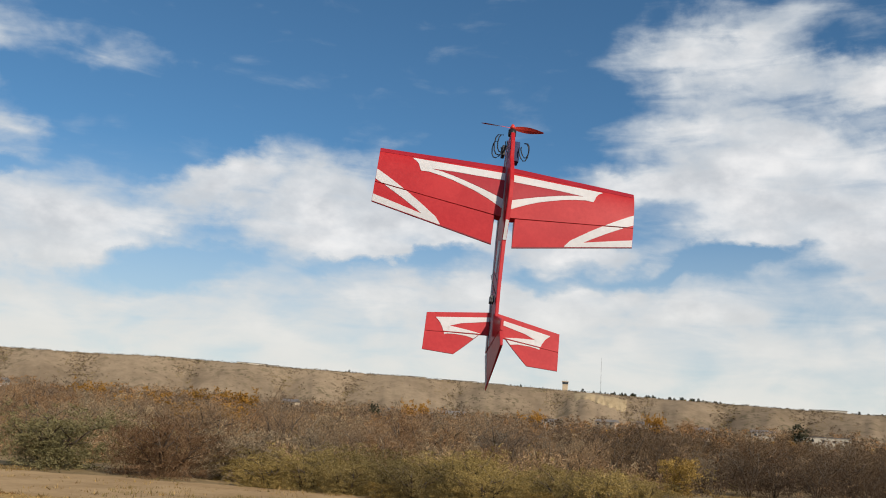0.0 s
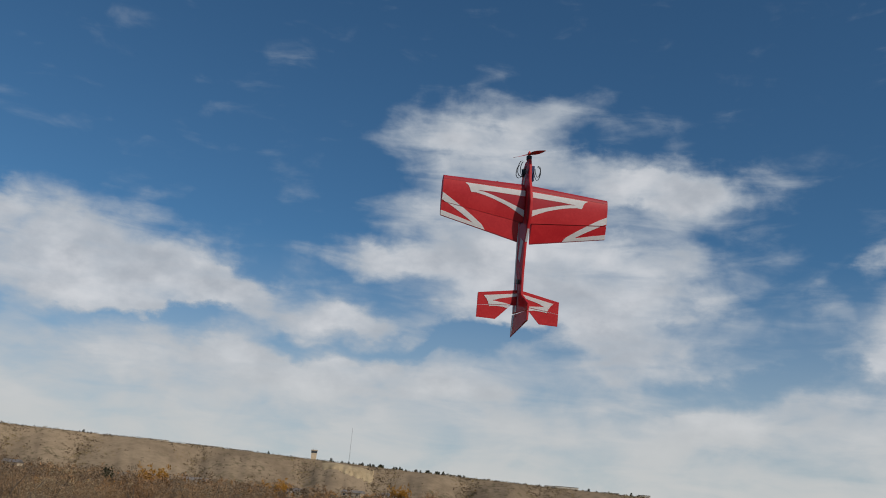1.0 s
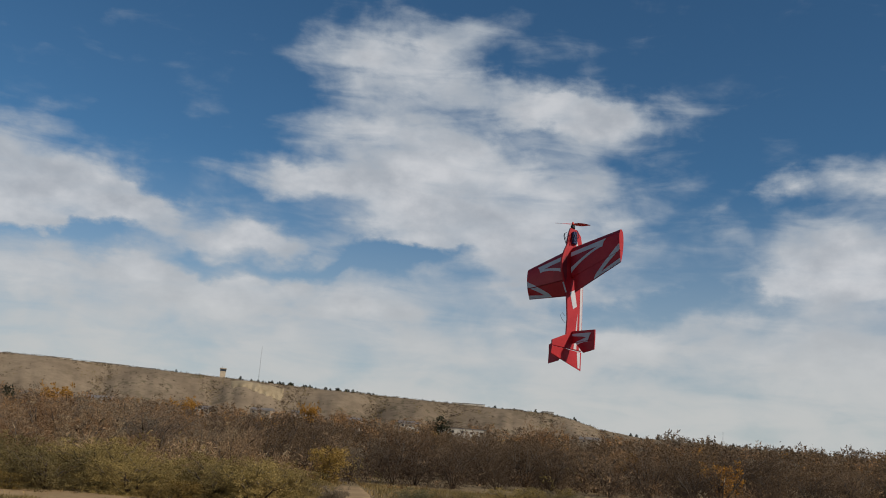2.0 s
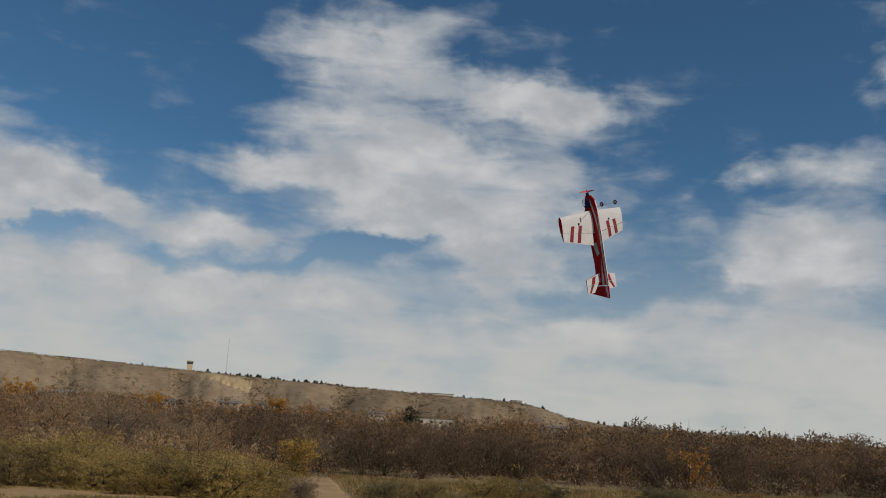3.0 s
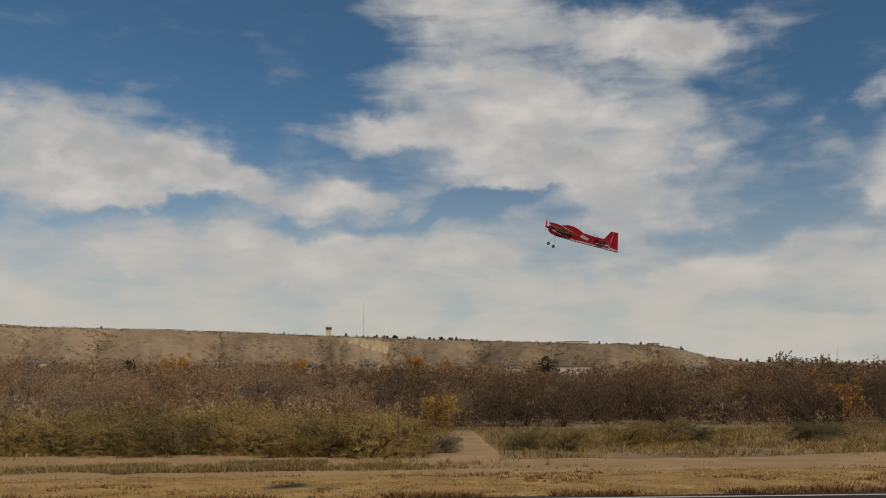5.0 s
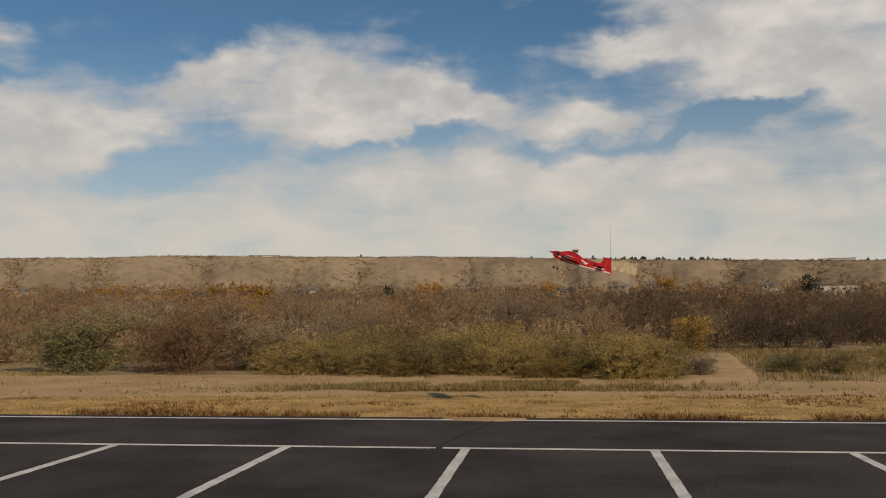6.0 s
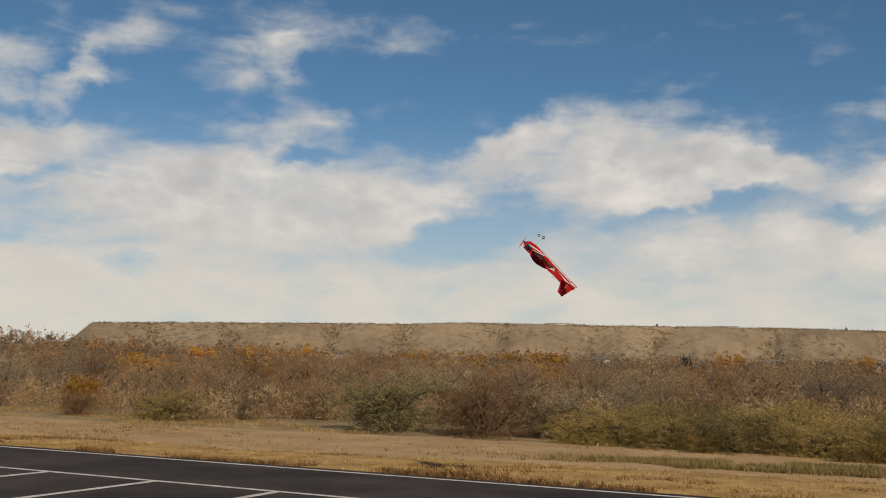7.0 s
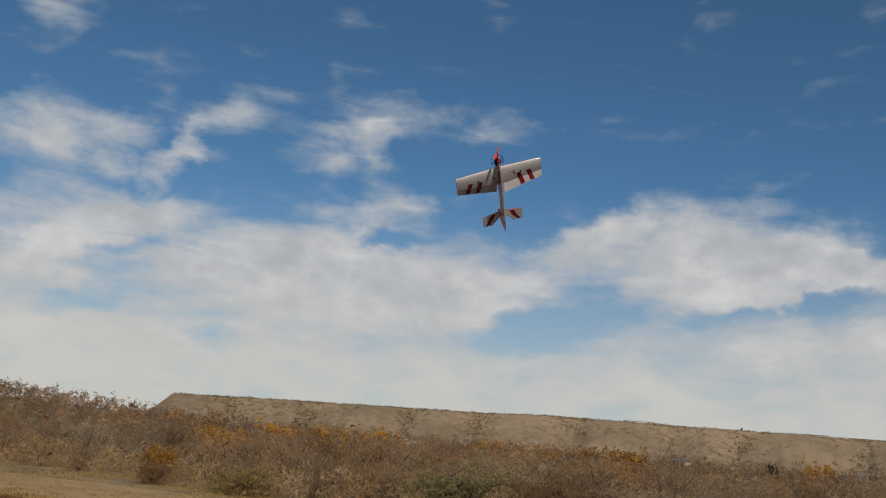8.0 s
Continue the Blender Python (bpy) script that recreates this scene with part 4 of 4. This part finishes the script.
def foil(s, c):
    """Half thickness of the wing at span s and chord c, both 0 to 1."""
    t = 0.062 * (1 - 0.3 * s)
    c = min(max(c, 0.0), 1.0)
    return t * (1.48 * math.sqrt(c) - 0.63 * c - 1.758 * c * c + 1.4215 * c ** 3 - 0.5075 * c ** 4) + 0.0012


def wing_at(s, c, up, side):
    return Vector((le(s) + (te(s) - le(s)) * c, side * (0.018 + (HALF - 0.018) * s), up * foil(s, c)))


def surface(name, point, s_list, c_list, mats=(0, 1)):
    """A closed skin over a grid of span and chord; upper faces take the first material, lower ones the second."""
    v, f, k = [], [], []
    ns, nc = len(s_list), len(c_list)
    for up in (1, -1):
        for s in s_list:
            for c in c_list:
                v.append(point(s, c, up))
    for u, base in enumerate((0, ns * nc)):
        for i in range(ns - 1):
            for j in range(nc - 1):
                q = (base + i * nc + j, base + (i + 1) * nc + j, base + (i + 1) * nc + j + 1, base + i * nc + j + 1)
                f.append(q if u == 0 else q[::-1])
                k.append(u)
    lift = len(v)
    v += [p.copy() for p in v]
    skins = len(f)
    loop = [i * nc for i in range(ns)] + [(ns - 1) * nc + j for j in range(1, nc)] + [i * nc + nc - 1 for i in range(ns - 2, -1, -1)] + [j for j in range(nc - 2, 0, -1)]
    for a, b in zip(loop, loop[1:] + loop[:1]):
        f.append((lift + a, lift + ns * nc + a, lift + ns * nc + b, lift + b))
        k.append(0)
    me = mesh_of(name, v, f, [M_RED, M_WHITE], k)
    # outward normals: the skins up and down, the rim as it falls
    flip = [i for i, p in enumerate(me.polygons) if i < skins and p.normal.z * (1 if k[i] == 0 else -1) < 0]
    if flip:
        bm = bmesh.new()
        bm.from_mesh(me)
        bm.faces.ensure_lookup_table()
        bmesh.ops.reverse_faces(bm, faces=[bm.faces[i] for i in flip])
        bm.to_mesh(me)
        bm.free()
    for p in me.polygons:
        p.use_smooth = p.index < skins
    return me


def band(name, point, s0, s1, low, high, mat, up, lo_lim=0.0, hi_lim=1.0, steps=72, lift=0.0016):
    """Trim film laid on a skin between two chord lines."""
    v, f = [], []
    for i in range(steps + 1):
        s = s0 + (s1 - s0) * i / steps
        a, b = max(low(s), lo_lim), min(high(s), hi_lim)
        if b - a < 0.004:
            continue
        cut = 5
        for j in range(cut + 1):
            p = point(s, a + (b - a) * j / cut, up)
            for h in (lift * 0.2, lift):
                v.append((p.x, p.y, p.z + up * h))
        n = 2 * (cut + 1)
        if len(v) >= 2 * n:
            q = len(v) - 2 * n
            for j in range(cut):
                e = q + 2 * j
                f.append((e + 1, e + 3, e + n + 3, e + n + 1))
            f.append((q, q + 1, q + n + 1, q + n))
            f.append((q + n - 2, q + n - 1, q + 2 * n - 1, q + 2 * n - 2))
    return mesh_of(name, v, f, mat) if f else None


def line(*pairs):
    xs, ys = [p[0] for p in pairs], [p[1] for p in pairs]
    return lambda s: float(np.interp(s, xs, ys))


TOP_BANDS = ((0.0, 0.735, line((0, 0.12), (0.735, 0.12)), line((0, 0.215), (0.40, 0.225), (0.58, 0.245), (0.60, 0.30), (0.665, 0.31), (0.68, 0.225), (0.70, 0.17), (0.735, 0.13))),
             (0.0, 0.60, line((0, 0.45), (0.22, 0.36), (0.41, 0.288), (0.51, 0.258), (0.60, 0.245)), line((0, 0.56), (0.12, 0.485), (0.22, 0.43), (0.41, 0.35), (0.51, 0.32), (0.60, 0.30))),
             (0.46, 1.0, line((0.46, 0.97), (0.50, 0.90), (0.55, 0.855), (1, 0.435)), line((0.46, 0.985), (0.60, 0.985), (0.61, 0.92), (1, 0.61))),
             (0.60, 1.0, line((0.60, 0.925), (1, 0.87)), line((0.60, 0.985), (1, 0.985))))
DEEP_BANDS = ((0.0, 1.0, line((0, 0.004), (1, 0.004)), line((0, 0.085), (1, 0.10))),
              (0.0, 0.575, line((0, 0.22), (0.40, 0.23), (0.575, 0.246)), line((0, 0.445), (0.22, 0.355), (0.41, 0.283), (0.51, 0.255), (0.575, 0.248))))
TAIL_LE, TAIL_TE, TAIL_HALF = -0.965, -1.178, 0.289


def tail_point(side, s, c, up):
    a, b = TAIL_LE - 0.047 * s, TAIL_TE
    return Vector((a + (b - a) * c, side * (0.014 + (TAIL_HALF - 0.014) * s), up * (0.0045 * (1 - 0.6 * c) + 0.001)))


def slab(name, outline, half, mat, bevel=0.004):
    """A plate in the x-z plane with rounded edges."""
    bm = bmesh.new()
    front = [bm.verts.new((x, half(x), z)) for x, z in outline]
    back_ = [bm.verts.new((x, -half(x), z)) for x, z in outline]
    bm.faces.new(front)
    bm.faces.new(back_[::-1])
    n = len(outline)
    for i in range(n):
        bm.faces.new((front[i], back_[i], back_[(i + 1) % n], front[(i + 1) % n]))
    bmesh.ops.recalc_face_normals(bm, faces=bm.faces[:])
    rim_edges = [e for e in bm.edges if abs(e.verts[0].co.y + e.verts[1].co.y) > 1e-4]
    bmesh.ops.bevel(bm, geom=rim_edges, offset=bevel, segments=2, affect="EDGES", profile=0.6)
    me = bpy.data.meshes.new(name)
    bm.to_mesh(me)
    bm.free()
    me.materials.append(mat)
    return me


def side_trim(name, outline, y, mat, parent):
    """A patch of film on the fuselage's flank."""
    out = 1 if y(0) > 0 else -1
    v = [(x, y(x) - out * 0.001, z) for x, z in outline] + [(x, y(x) + out * 0.0012, z) for x, z in outline]
    n = len(outline)
    f = [tuple(range(n, 2 * n)) if out < 0 else tuple(reversed(range(n, 2 * n)))] + [(i, (i + 1) % n, n + (i + 1) % n, n + i) for i in range(n)]
    put(name, mesh_of(name, v, f, mat), parent)


def fuselage_half(x):
    return 0.010 + (0.007 - 0.010) * min(1, max(0, (-x - 0.55) / 0.6))


plane = thing("model_aeroplane", pose(0, 6, 3), "red and white radio-controlled model aeroplane in flight", "model aeroplane")
body_outline = [(-0.045, 0.03), (-0.05, -0.045), (-0.10, -0.085), (-0.22, -0.105), (-0.55, -0.110), (-1.115, -0.098), (-1.12, 0.205), (-1.075, 0.205), (-1.0, 0.062), (-0.86, 0.052), (-0.64, 0.062), (-0.55, 0.098), (-0.45, 0.122), (-0.36, 0.122), (-0.27, 0.095), (-0.2, 0.062), (-0.1, 0.05)]
fuselage = put("fuselage", slab("fuselage", body_outline, fuselage_half, M_RED), plane, None, "flat red film-covered fuselage with white trim")
rudder = put("rudder", slab("rudder", [(0, 0.205), (0, -0.098), (-0.155, -0.098), (-0.065, 0.214)], lambda x: 0.008 + 0.04 * x, M_RED, 0.002), plane, pose(-1.124, 0, 0))
for out in (1, -1):
    flank = (lambda x, o=out: o * fuselage_half(x))
    side_trim("white_trim", [(-0.30, -0.100), (-0.55, -0.104), (-1.11, -0.092), (-1.11, -0.072), (-0.6, -0.080)], flank, M_WHITE, fuselage)
    side_trim("white_trim", [(-0.10, -0.03), (-0.30, -0.075), (-0.55, -0.085), (-0.30, -0.055), (-0.11, -0.012)], flank, M_WHITE, fuselage)
    side_trim("white_trim", [(-0.60, -0.02), (-0.74, -0.045), (-0.77, -0.005), (-0.63, 0.03)], flank, M_WHITE, fuselage)
    side_trim("white_trim", [(-0.80, -0.055), (-1.11, -0.045), (-1.11, -0.015)], flank, M_WHITE, fuselage)
    side_trim("canopy_trim", [(-0.30, 0.070), (-0.36, 0.108), (-0.45, 0.110), (-0.56, 0.080), (-0.50, 0.066)], flank, M_MAROON, fuselage)
    rflank = (lambda x, o=out: o * (0.008 + 0.04 * x))
    side_trim("white_trim", [(-0.004, -0.085), (-0.140, -0.085), (-0.135, -0.065), (-0.004, -0.05)], rflank, M_WHITE, rudder)
# white film along the belly
belly = [(-0.12, -0.089), (-0.22, -0.105), (-0.40, -0.1078), (-0.55, -0.110), (-0.83, -0.104), (-1.112, -0.098)]
bv = [(x, k * (fuselage_half(x) - 0.002), z - h) for x, z in belly for h in (0.0, 0.0022) for k in (1, -1)]
bf = []
for i in range(len(belly) - 1):
    q = 4 * i
    bf += [(q + 2, q + 3, q + 7, q + 6), (q, q + 2, q + 6, q + 4), (q + 1, q + 5, q + 7, q + 3)]
put("belly_film", mesh_of("belly_film", bv, bf, M_WHITE), fuselage)
# the spine shows as a pale edge over the wing
put("spine_tape", box("spine_tape", -0.045, 0.045, -0.007, 0.007, -0.002, 0.003, M_WHITE), fuselage, pose(-0.595, 0, 0.080, 0, -21.8, 0))

AILERONS, ELEVATORS = [], []
for side in (1, -1):
    pt = (lambda s, c, up, k=side: wing_at(s, c, up, k))
    spans = [i / 14 for i in range(15)]
    wing = put("wing", surface("wing", pt, spans, [0, 0.012, 0.04, 0.09, 0.16, 0.26, 0.38, 0.52, HINGE - 0.012]), plane, None, "film-covered wing, red above and white below")
    # the aileron turns about its hinge
    h0, h1 = pt(0.05, HINGE, 0), pt(1.0, HINGE, 0)
    yaw = math.atan2(h1.y - h0.y, h1.x - h0.x) - (math.pi / 2 if side > 0 else -math.pi / 2)
    rest = Matrix.Translation(h0) @ Matrix.Rotation(yaw, 4, "Z")
    back_to = rest.inverted()
    ap = (lambda s, c, up, k=side, m=back_to: m @ wing_at(s, c, up * (1 if c < 0.999 else 1), k))
    aileron = put("aileron", surface("aileron", ap, [0.05 + 0.95 * i / 12 for i in range(13)], [HINGE, 0.75, 0.85, 0.94, 1.0]), plane, rest)
    AILERONS.append((aileron, rest))
    for s0, s1, lo, hi in TOP_BANDS:
        for owner, fn, a, b, s_min in ((wing, pt, 0.0, HINGE - 0.014, 0.0), (aileron, ap, HINGE + 0.004, 0.995, 0.05)):
            me = band("white_trim", fn, max(s0, s_min), s1 * 0.998, lo, hi, M_WHITE, 1, a, b)
            if me:
                put("white_trim", me, owner)
    for s0, s1, lo, hi in DEEP_BANDS:
        put("deep_red_trim", band("deep_red_trim", pt, s0, s1 * 0.998, lo, hi, M_DEEP, 1, 0.0, HINGE - 0.014, lift=0.0012), wing)
    edge = band("deep_red_trim", ap, 0.05, 0.998, lambda s: 0.985, lambda s: 0.998, M_MAROON, 1, HINGE, 1.0)
    put("deep_red_trim", edge, aileron)
    for s0 in (0.43, 0.67):
        for owner, fn, a, b in ((wing, pt, 0.40, HINGE - 0.014), (aileron, ap, HINGE + 0.004, 0.97)):
            lo = (lambda s: 0.40)
            hi = (lambda s: 0.97)
            slant = (lambda s, c, up, q=fn, z=s0: q(min(0.995, s + (c - 0.7) * 0.16), c, up))
            me = band("dark_bar", slant, s0, s0 + 0.105, lo, hi, M_MAROON, -1, a, b, 4)
            if me:
                put("dark_bar", me, owner)
    tp = (lambda s, c, up, k=side: tail_point(k, s, c, up))
    stab = put("stabilizer", surface("stabilizer", tp, [i / 8 for i in range(9)], [0, 0.03, 0.1, 0.3, 0.492]), plane)
    root = tp(0.0, 0.5, 0)
    ep = (lambda s, c, up, k=side, o=root: tail_point(k, 0.16 + 0.84 * s + 0.36 * (1 - s) * max(0, (c - 0.5) / 0.5), c, up) - Vector((o.x, 0, 0)))
    elevator = put("elevator", surface("elevator", ep, [i / 8 for i in range(9)], [0.505, 0.7, 0.85, 1.0]), plane, pose(root.x, 0, 0))
    ELEVATORS.append((elevator, root.x))
    tail_bands = ((0.85, line((0, 0.11), (0.85, 0.13)), line((0, 0.20), (0.45, 0.265), (0.62, 0.335), (0.64, 0.535), (0.70, 0.55), (0.73, 0.40), (0.78, 0.26), (0.85, 0.14))),
                  (0.64, line((0, 0.52), (0.2, 0.455), (0.35, 0.41), (0.5, 0.37), (0.64, 0.335)), line((0, 0.70), (0.2, 0.61), (0.35, 0.55), (0.54, 0.53), (0.64, 0.535))))
    for s1, lo, hi in tail_bands:
        put("white_trim", band("white_trim", tp, 0.0, s1, lo, hi, M_WHITE, 1, 0.0, 0.478), stab)
        # the elevator is cut away towards the rudder
        cut_hi = (lambda s, q=hi: min(q(s), 0.49 + 0.5 * (s - 0.16) / 0.36))
        true_span = (lambda s, c, up, k=side, o=root: tail_point(k, s, c, up) - Vector((o.x, 0, 0)))
        me = band("white_trim", true_span, 0.17, s1, lo, cut_hi, M_WHITE, 1, 0.507, 0.99)
        if me and len(me.polygons):
            put("white_trim", me, elevator)
    for owner, fn, a, b, z in ((stab, tp, 0.05, 0.478, 0.46), (elevator, ep, 0.508, 0.97, 0.38)):
        slant = (lambda s, c, up, q=fn: q(min(0.98, s + (c - 0.5) * 0.30), c, up))
        me = band("dark_bar", slant, z, z + 0.24, lambda s: 0.05, lambda s: 0.97, M_MAROON, -1, a, b, 4)
        put("dark_bar", me, owner)
    # control horn and rod, servo
    put("control_rod", tube("control_rod", [(-0.36, side * 0.30, -0.032), (-0.49, side * 0.30, -0.030)], [0.0012, 0.0012], M_METAL, 5), wing)
    put("servo", box("servo", -0.37, -0.345, side * 0.30 - 0.006, side * 0.30 + 0.006, -0.040, -0.02, M_BLACK, 0.001), wing)
    # wire leg and wheel
    put("gear_leg", tube("gear_leg", [(-0.20, side * 0.010, -0.095), (-0.195, side * 0.03, -0.12), (-0.175, side * 0.125, -0.262), (-0.175, side * 0.140, -0.270)], [0.0022] * 4, M_METAL, 6), plane)
    ring = [(-0.175 + 0.020 * math.cos(q * math.pi / 8), side * 0.135, -0.270 + 0.020 * math.sin(q * math.pi / 8)) for q in range(17)]
    wheel = put("wheel", tube("wheel", ring, [0.0075] * 17, M_TYRE, 8), plane)
    put("hub", tube("hub", [(-0.175, side * 0.127, -0.270), (-0.175, side * 0.143, -0.270)], [0.014, 0.014], M_WHITE, 12), wheel)

# nose: firewall, motor, speed controller, battery, wire loops
put("motor", tube("motor", [(-0.048, 0, 0), (-0.044, 0, 0), (-0.016, 0, 0), (-0.012, 0, 0)], [0.014, 0.019, 0.019, 0.012], M_BLACK, 16), plane)
put("shaft", tube("shaft", [(-0.014, 0, 0), (0.012, 0, 0)], [0.0035, 0.0035], M_METAL, 8), plane)
put("battery", box("battery", -0.195, -0.085, -0.040, -0.011, -0.02, 0.022, M_BLUE, 0.005), plane, None, "dark blue battery strapped to the flank")
put("speed_controller", box("speed_controller", -0.17, -0.115, 0.026, 0.042, -0.018, 0.018, M_BLACK, 0.003), plane)
for i, (yy, zz, rr) in enumerate(((0.055, 0.02, 0.040), (0.066, 0.006, 0.032), (0.046, 0.034, 0.034), (-0.058, 0.025, 0.034), (-0.066, 0.010, 0.028))):
    pts = [(-0.12 - 0.02 * (i % 2) + rr * 1.4 * math.cos(q * 0.52), yy + rr * 0.7 * math.sin(q * 0.52) * (1 if yy > 0 else -1), zz + 0.01 * math.sin(q)) for q in range(11)]
    put("wire", tube("wire", pts, [0.0029] * 11, M_BLACK, 5), plane)
put("tail_wire", tube("tail_wire", [(-0.90, 0.012, 0.055), (-0.87, 0.03, 0.075), (-0.83, 0.045, 0.085), (-0.81, 0.03, 0.075), (-0.84, 0.012, 0.06)], [0.0018] * 5, M_BLACK, 5), plane)
put("tail_servo", box("tail_servo", -0.925, -0.895, 0.012, 0.030, 0.0, 0.03, M_BLACK, 0.001), plane)
put("rudder_rod", tube("rudder_rod", [(-0.91, 0.024, 0.03), (-1.15, 0.018, 0.02)], [0.0014, 0.0014], M_BLACK, 5), plane)


def blade_mesh():
    """Two twisted, tapered propeller blades."""
    v, f = [], []
    for sgn in (1, -1):
        base = len(v)
        for i in range(9):
            r = 0.012 + 0.138 * i / 8
            w = 0.015 * math.sin(math.pi * (0.15 + 0.8 * i / 8)) + 0.002
            tw = radians(48 - 34 * i / 8)
            for a, t in ((-1, 0), (0, 1), (1, 0), (0, -1)):
                along = a * w
                v.append((math.sin(tw) * along * 0.9 + t * 0.0014, sgn * math.cos(tw) * along, sgn * r))
        for i in range(8):
            for k in range(4):
                q = base + 4 * i
                f.append((q + k, q + (k + 1) % 4, q + 4 + (k + 1) % 4, q + 4 + k))
        f.append(tuple(base + 32 + k for k in range(4)))
    return mesh_of("propeller", v, f, M_PROP)


propeller = put("propeller", blade_mesh(), plane, None, "red two-bladed propeller")
put("spinner", tube("spinner", [(-0.006, 0, 0), (0.004, 0, 0), (0.016, 0, 0), (0.022, 0, 0)], [0.012, 0.012, 0.007, 0.002], M_PROP, 12), propeller)

# seconds, place, turn of the aeroplane
FLIGHT = (
    (0, 0.219, 4.261, 3.354, 17.92, -73.77, 79.90),
    (0.2, 0.489, 4.652, 3.852, 8.85, -84.70, 88.46),
    (0.35, 0.772, 4.992, 4.119, 17.16, -85.74, 79.55),
    (0.5, 1.069, 5.305, 4.348, 30.49, -86.63, 65.63),
    (0.7, 1.432, 5.515, 4.588, 8.97, -87.27, 82.87),
    (1, 1.942, 5.775, 4.434, -167.52, -85.08, -102.09),
    (1.25, 2.346, 5.993, 4.220, -144.76, -84.18, -150.13),
    (1.5, 2.754, 6.228, 4.006, -136.17, -82.13, 175.97),
    (1.8, 3.280, 6.598, 3.859, -48.60, -81.21, 70.90),
    (2, 3.630, 7.002, 3.879, -62.29, -79.83, 73.85),
    (2.2, 3.981, 7.316, 3.973, -94.70, -81.46, 94.52),
    (2.5, 4.516, 8.030, 4.300, 160.33, -85.52, 174.36),
    (2.75, 4.971, 8.655, 4.593, 109.32, -79.02, -155.61),
    (3, 5.405, 9.266, 4.881, 89.56, -71.59, -157.09),
    (3.3, 5.864, 9.923, 5.190, 72.01, -63.28, -165.62),
    (3.5, 5.761, 9.897, 5.178, 23.91, -64.82, 165.01),
    (3.7, 5.838, 10.401, 5.299, -14.44, -51.17, 179.06),
    (3.8, 5.845, 10.590, 5.349, 2.07, -51.02, 163.51),
    (3.9, 5.654, 10.511, 5.364, -12.31, -47.84, 144.31),
    (4, 5.830, 10.968, 5.541, -17.35, -48.65, 128.90),
    (4.2, 5.646, 11.216, 5.725, -13.41, -47.20, 108.78),
    (4.5, 5.503, 12.332, 5.334, -9.14, -35.71, 121.30),
    (4.75, 5.399, 13.323, 4.951, -3.89, -26.82, 131.35),
    (5, 5.289, 14.344, 4.549, 2.61, -18.87, 141.61),
    (5.3, 5.123, 15.574, 4.089, 11.86, -10.97, 154.58),
    (5.4, 4.870, 16.094, 4.000, 40.43, -12.60, 155.44),
    (5.5, 4.485, 16.957, 3.899, 84.43, -9.21, 160.92),
    (5.6, 3.857, 17.018, 3.546, 131.17, -3.03, 161.49),
    (5.7, 3.254, 17.343, 3.204, -174.68, -0.16, 175.46),
    (5.8, 2.771, 18.106, 2.977, -122.76, -6.90, -176.16),
    (5.9, 2.327, 18.051, 2.871, -62.95, -11.22, -172.52),
    (6, 1.738, 18.090, 3.043, -8.43, -16.29, -169.66),
    (6.1, 1.083, 18.491, 3.034, 46.14, -17.79, -166.17),
    (6.2, 0.341, 18.251, 2.937, 107.28, -21.72, -167.48),
    (6.3, -0.335, 17.775, 3.077, 159.93, -21.05, -157.44),
    (6.4, -0.994, 17.172, 3.078, -147.75, -25.71, -147.52),
    (6.5, -1.522, 17.093, 3.129, -81.14, -37.85, -144.17),
    (6.6, -2.022, 16.737, 3.362, -32.14, -42.51, -142.87),
    (6.7, -2.336, 15.879, 3.692, 21.56, -49.06, -151.35),
    (6.8, -2.922, 16.661, 3.890, 102.57, -49.02, -160.77),
    (6.9, -3.428, 15.968, 3.985, 127.30, -42.27, -149.85),
    (7, -3.854, 15.347, 4.247, 160.20, -38.47, -136.55),
    (7.1, -4.002, 14.369, 4.481, -165.79, -42.29, -126.18),
    (7.2, -4.449, 14.691, 4.932, -122.52, -51.49, -116.85),
    (7.3, -4.228, 12.987, 4.852, -90.26, -54.95, -104.88),
    (7.4, -4.701, 13.448, 5.288, -70.17, -54.38, -94.50),
    (7.5, -4.733, 13.108, 5.432, -47.21, -59.67, -89.78),
    (7.6, -4.563, 12.188, 5.416, -34.18, -56.86, -87.72),
    (7.7, -4.565, 11.925, 5.589, -21.56, -51.22, -85.71),
    (7.9, -4.526, 11.375, 5.918, 5.95, -40.36, -81.68),
    (8, -4.350, 11.046, 5.986, 26.93, -36.11, -78.58),
)
# seconds, left and right aileron, elevator, in degrees, trailing edge down positive
STICKS = ((0, 0, 0, 0), (0.5, 0, 2, 0), (1, -5, 4, 0), (1.5, 6, -2, -4), (2.2, 8, -4, -4), (3.3, -6, 8, 0), (3.9, -8, 8, -4), (4.5, 0, 0, 0), (5.3, 10, -8, 2), (6.2, 10, -10, 0), (7.2, 12, -12, 0), (7.6, 24, -12, 0), (8, 25, -8, 0))


def motions():
    walk(plane, [(t, pose(*row)) for t, *row in FLIGHT])
    for k, (aileron, rest) in enumerate(AILERONS):
        walk(aileron, [(row[0], rest @ pose(0, 0, 0, 0, -row[1 + k], 0)) for row in STICKS])
    for elevator, x in ELEVATORS:
        walk(elevator, [(row[0], pose(x, 0, 0, 0, -row[3], 0)) for row in STICKS])
    walk(rudder, [(0, pose(-1.124, 0, 0, 0, 0, 4)), (1, pose(-1.124, 0, 0, 0, 0, -3)), (3.5, pose(-1.124, 0, 0, 0, 0, 5)), (6, pose(-1.124, 0, 0, 0, 0, -4)), (8, pose(-1.124, 0, 0, 0, 0, 2))])
    walk(propeller, [(i / 30, pose(0, 0, 0, 82 * i + 88, 0, 0)) for i in range(241)])


motions()
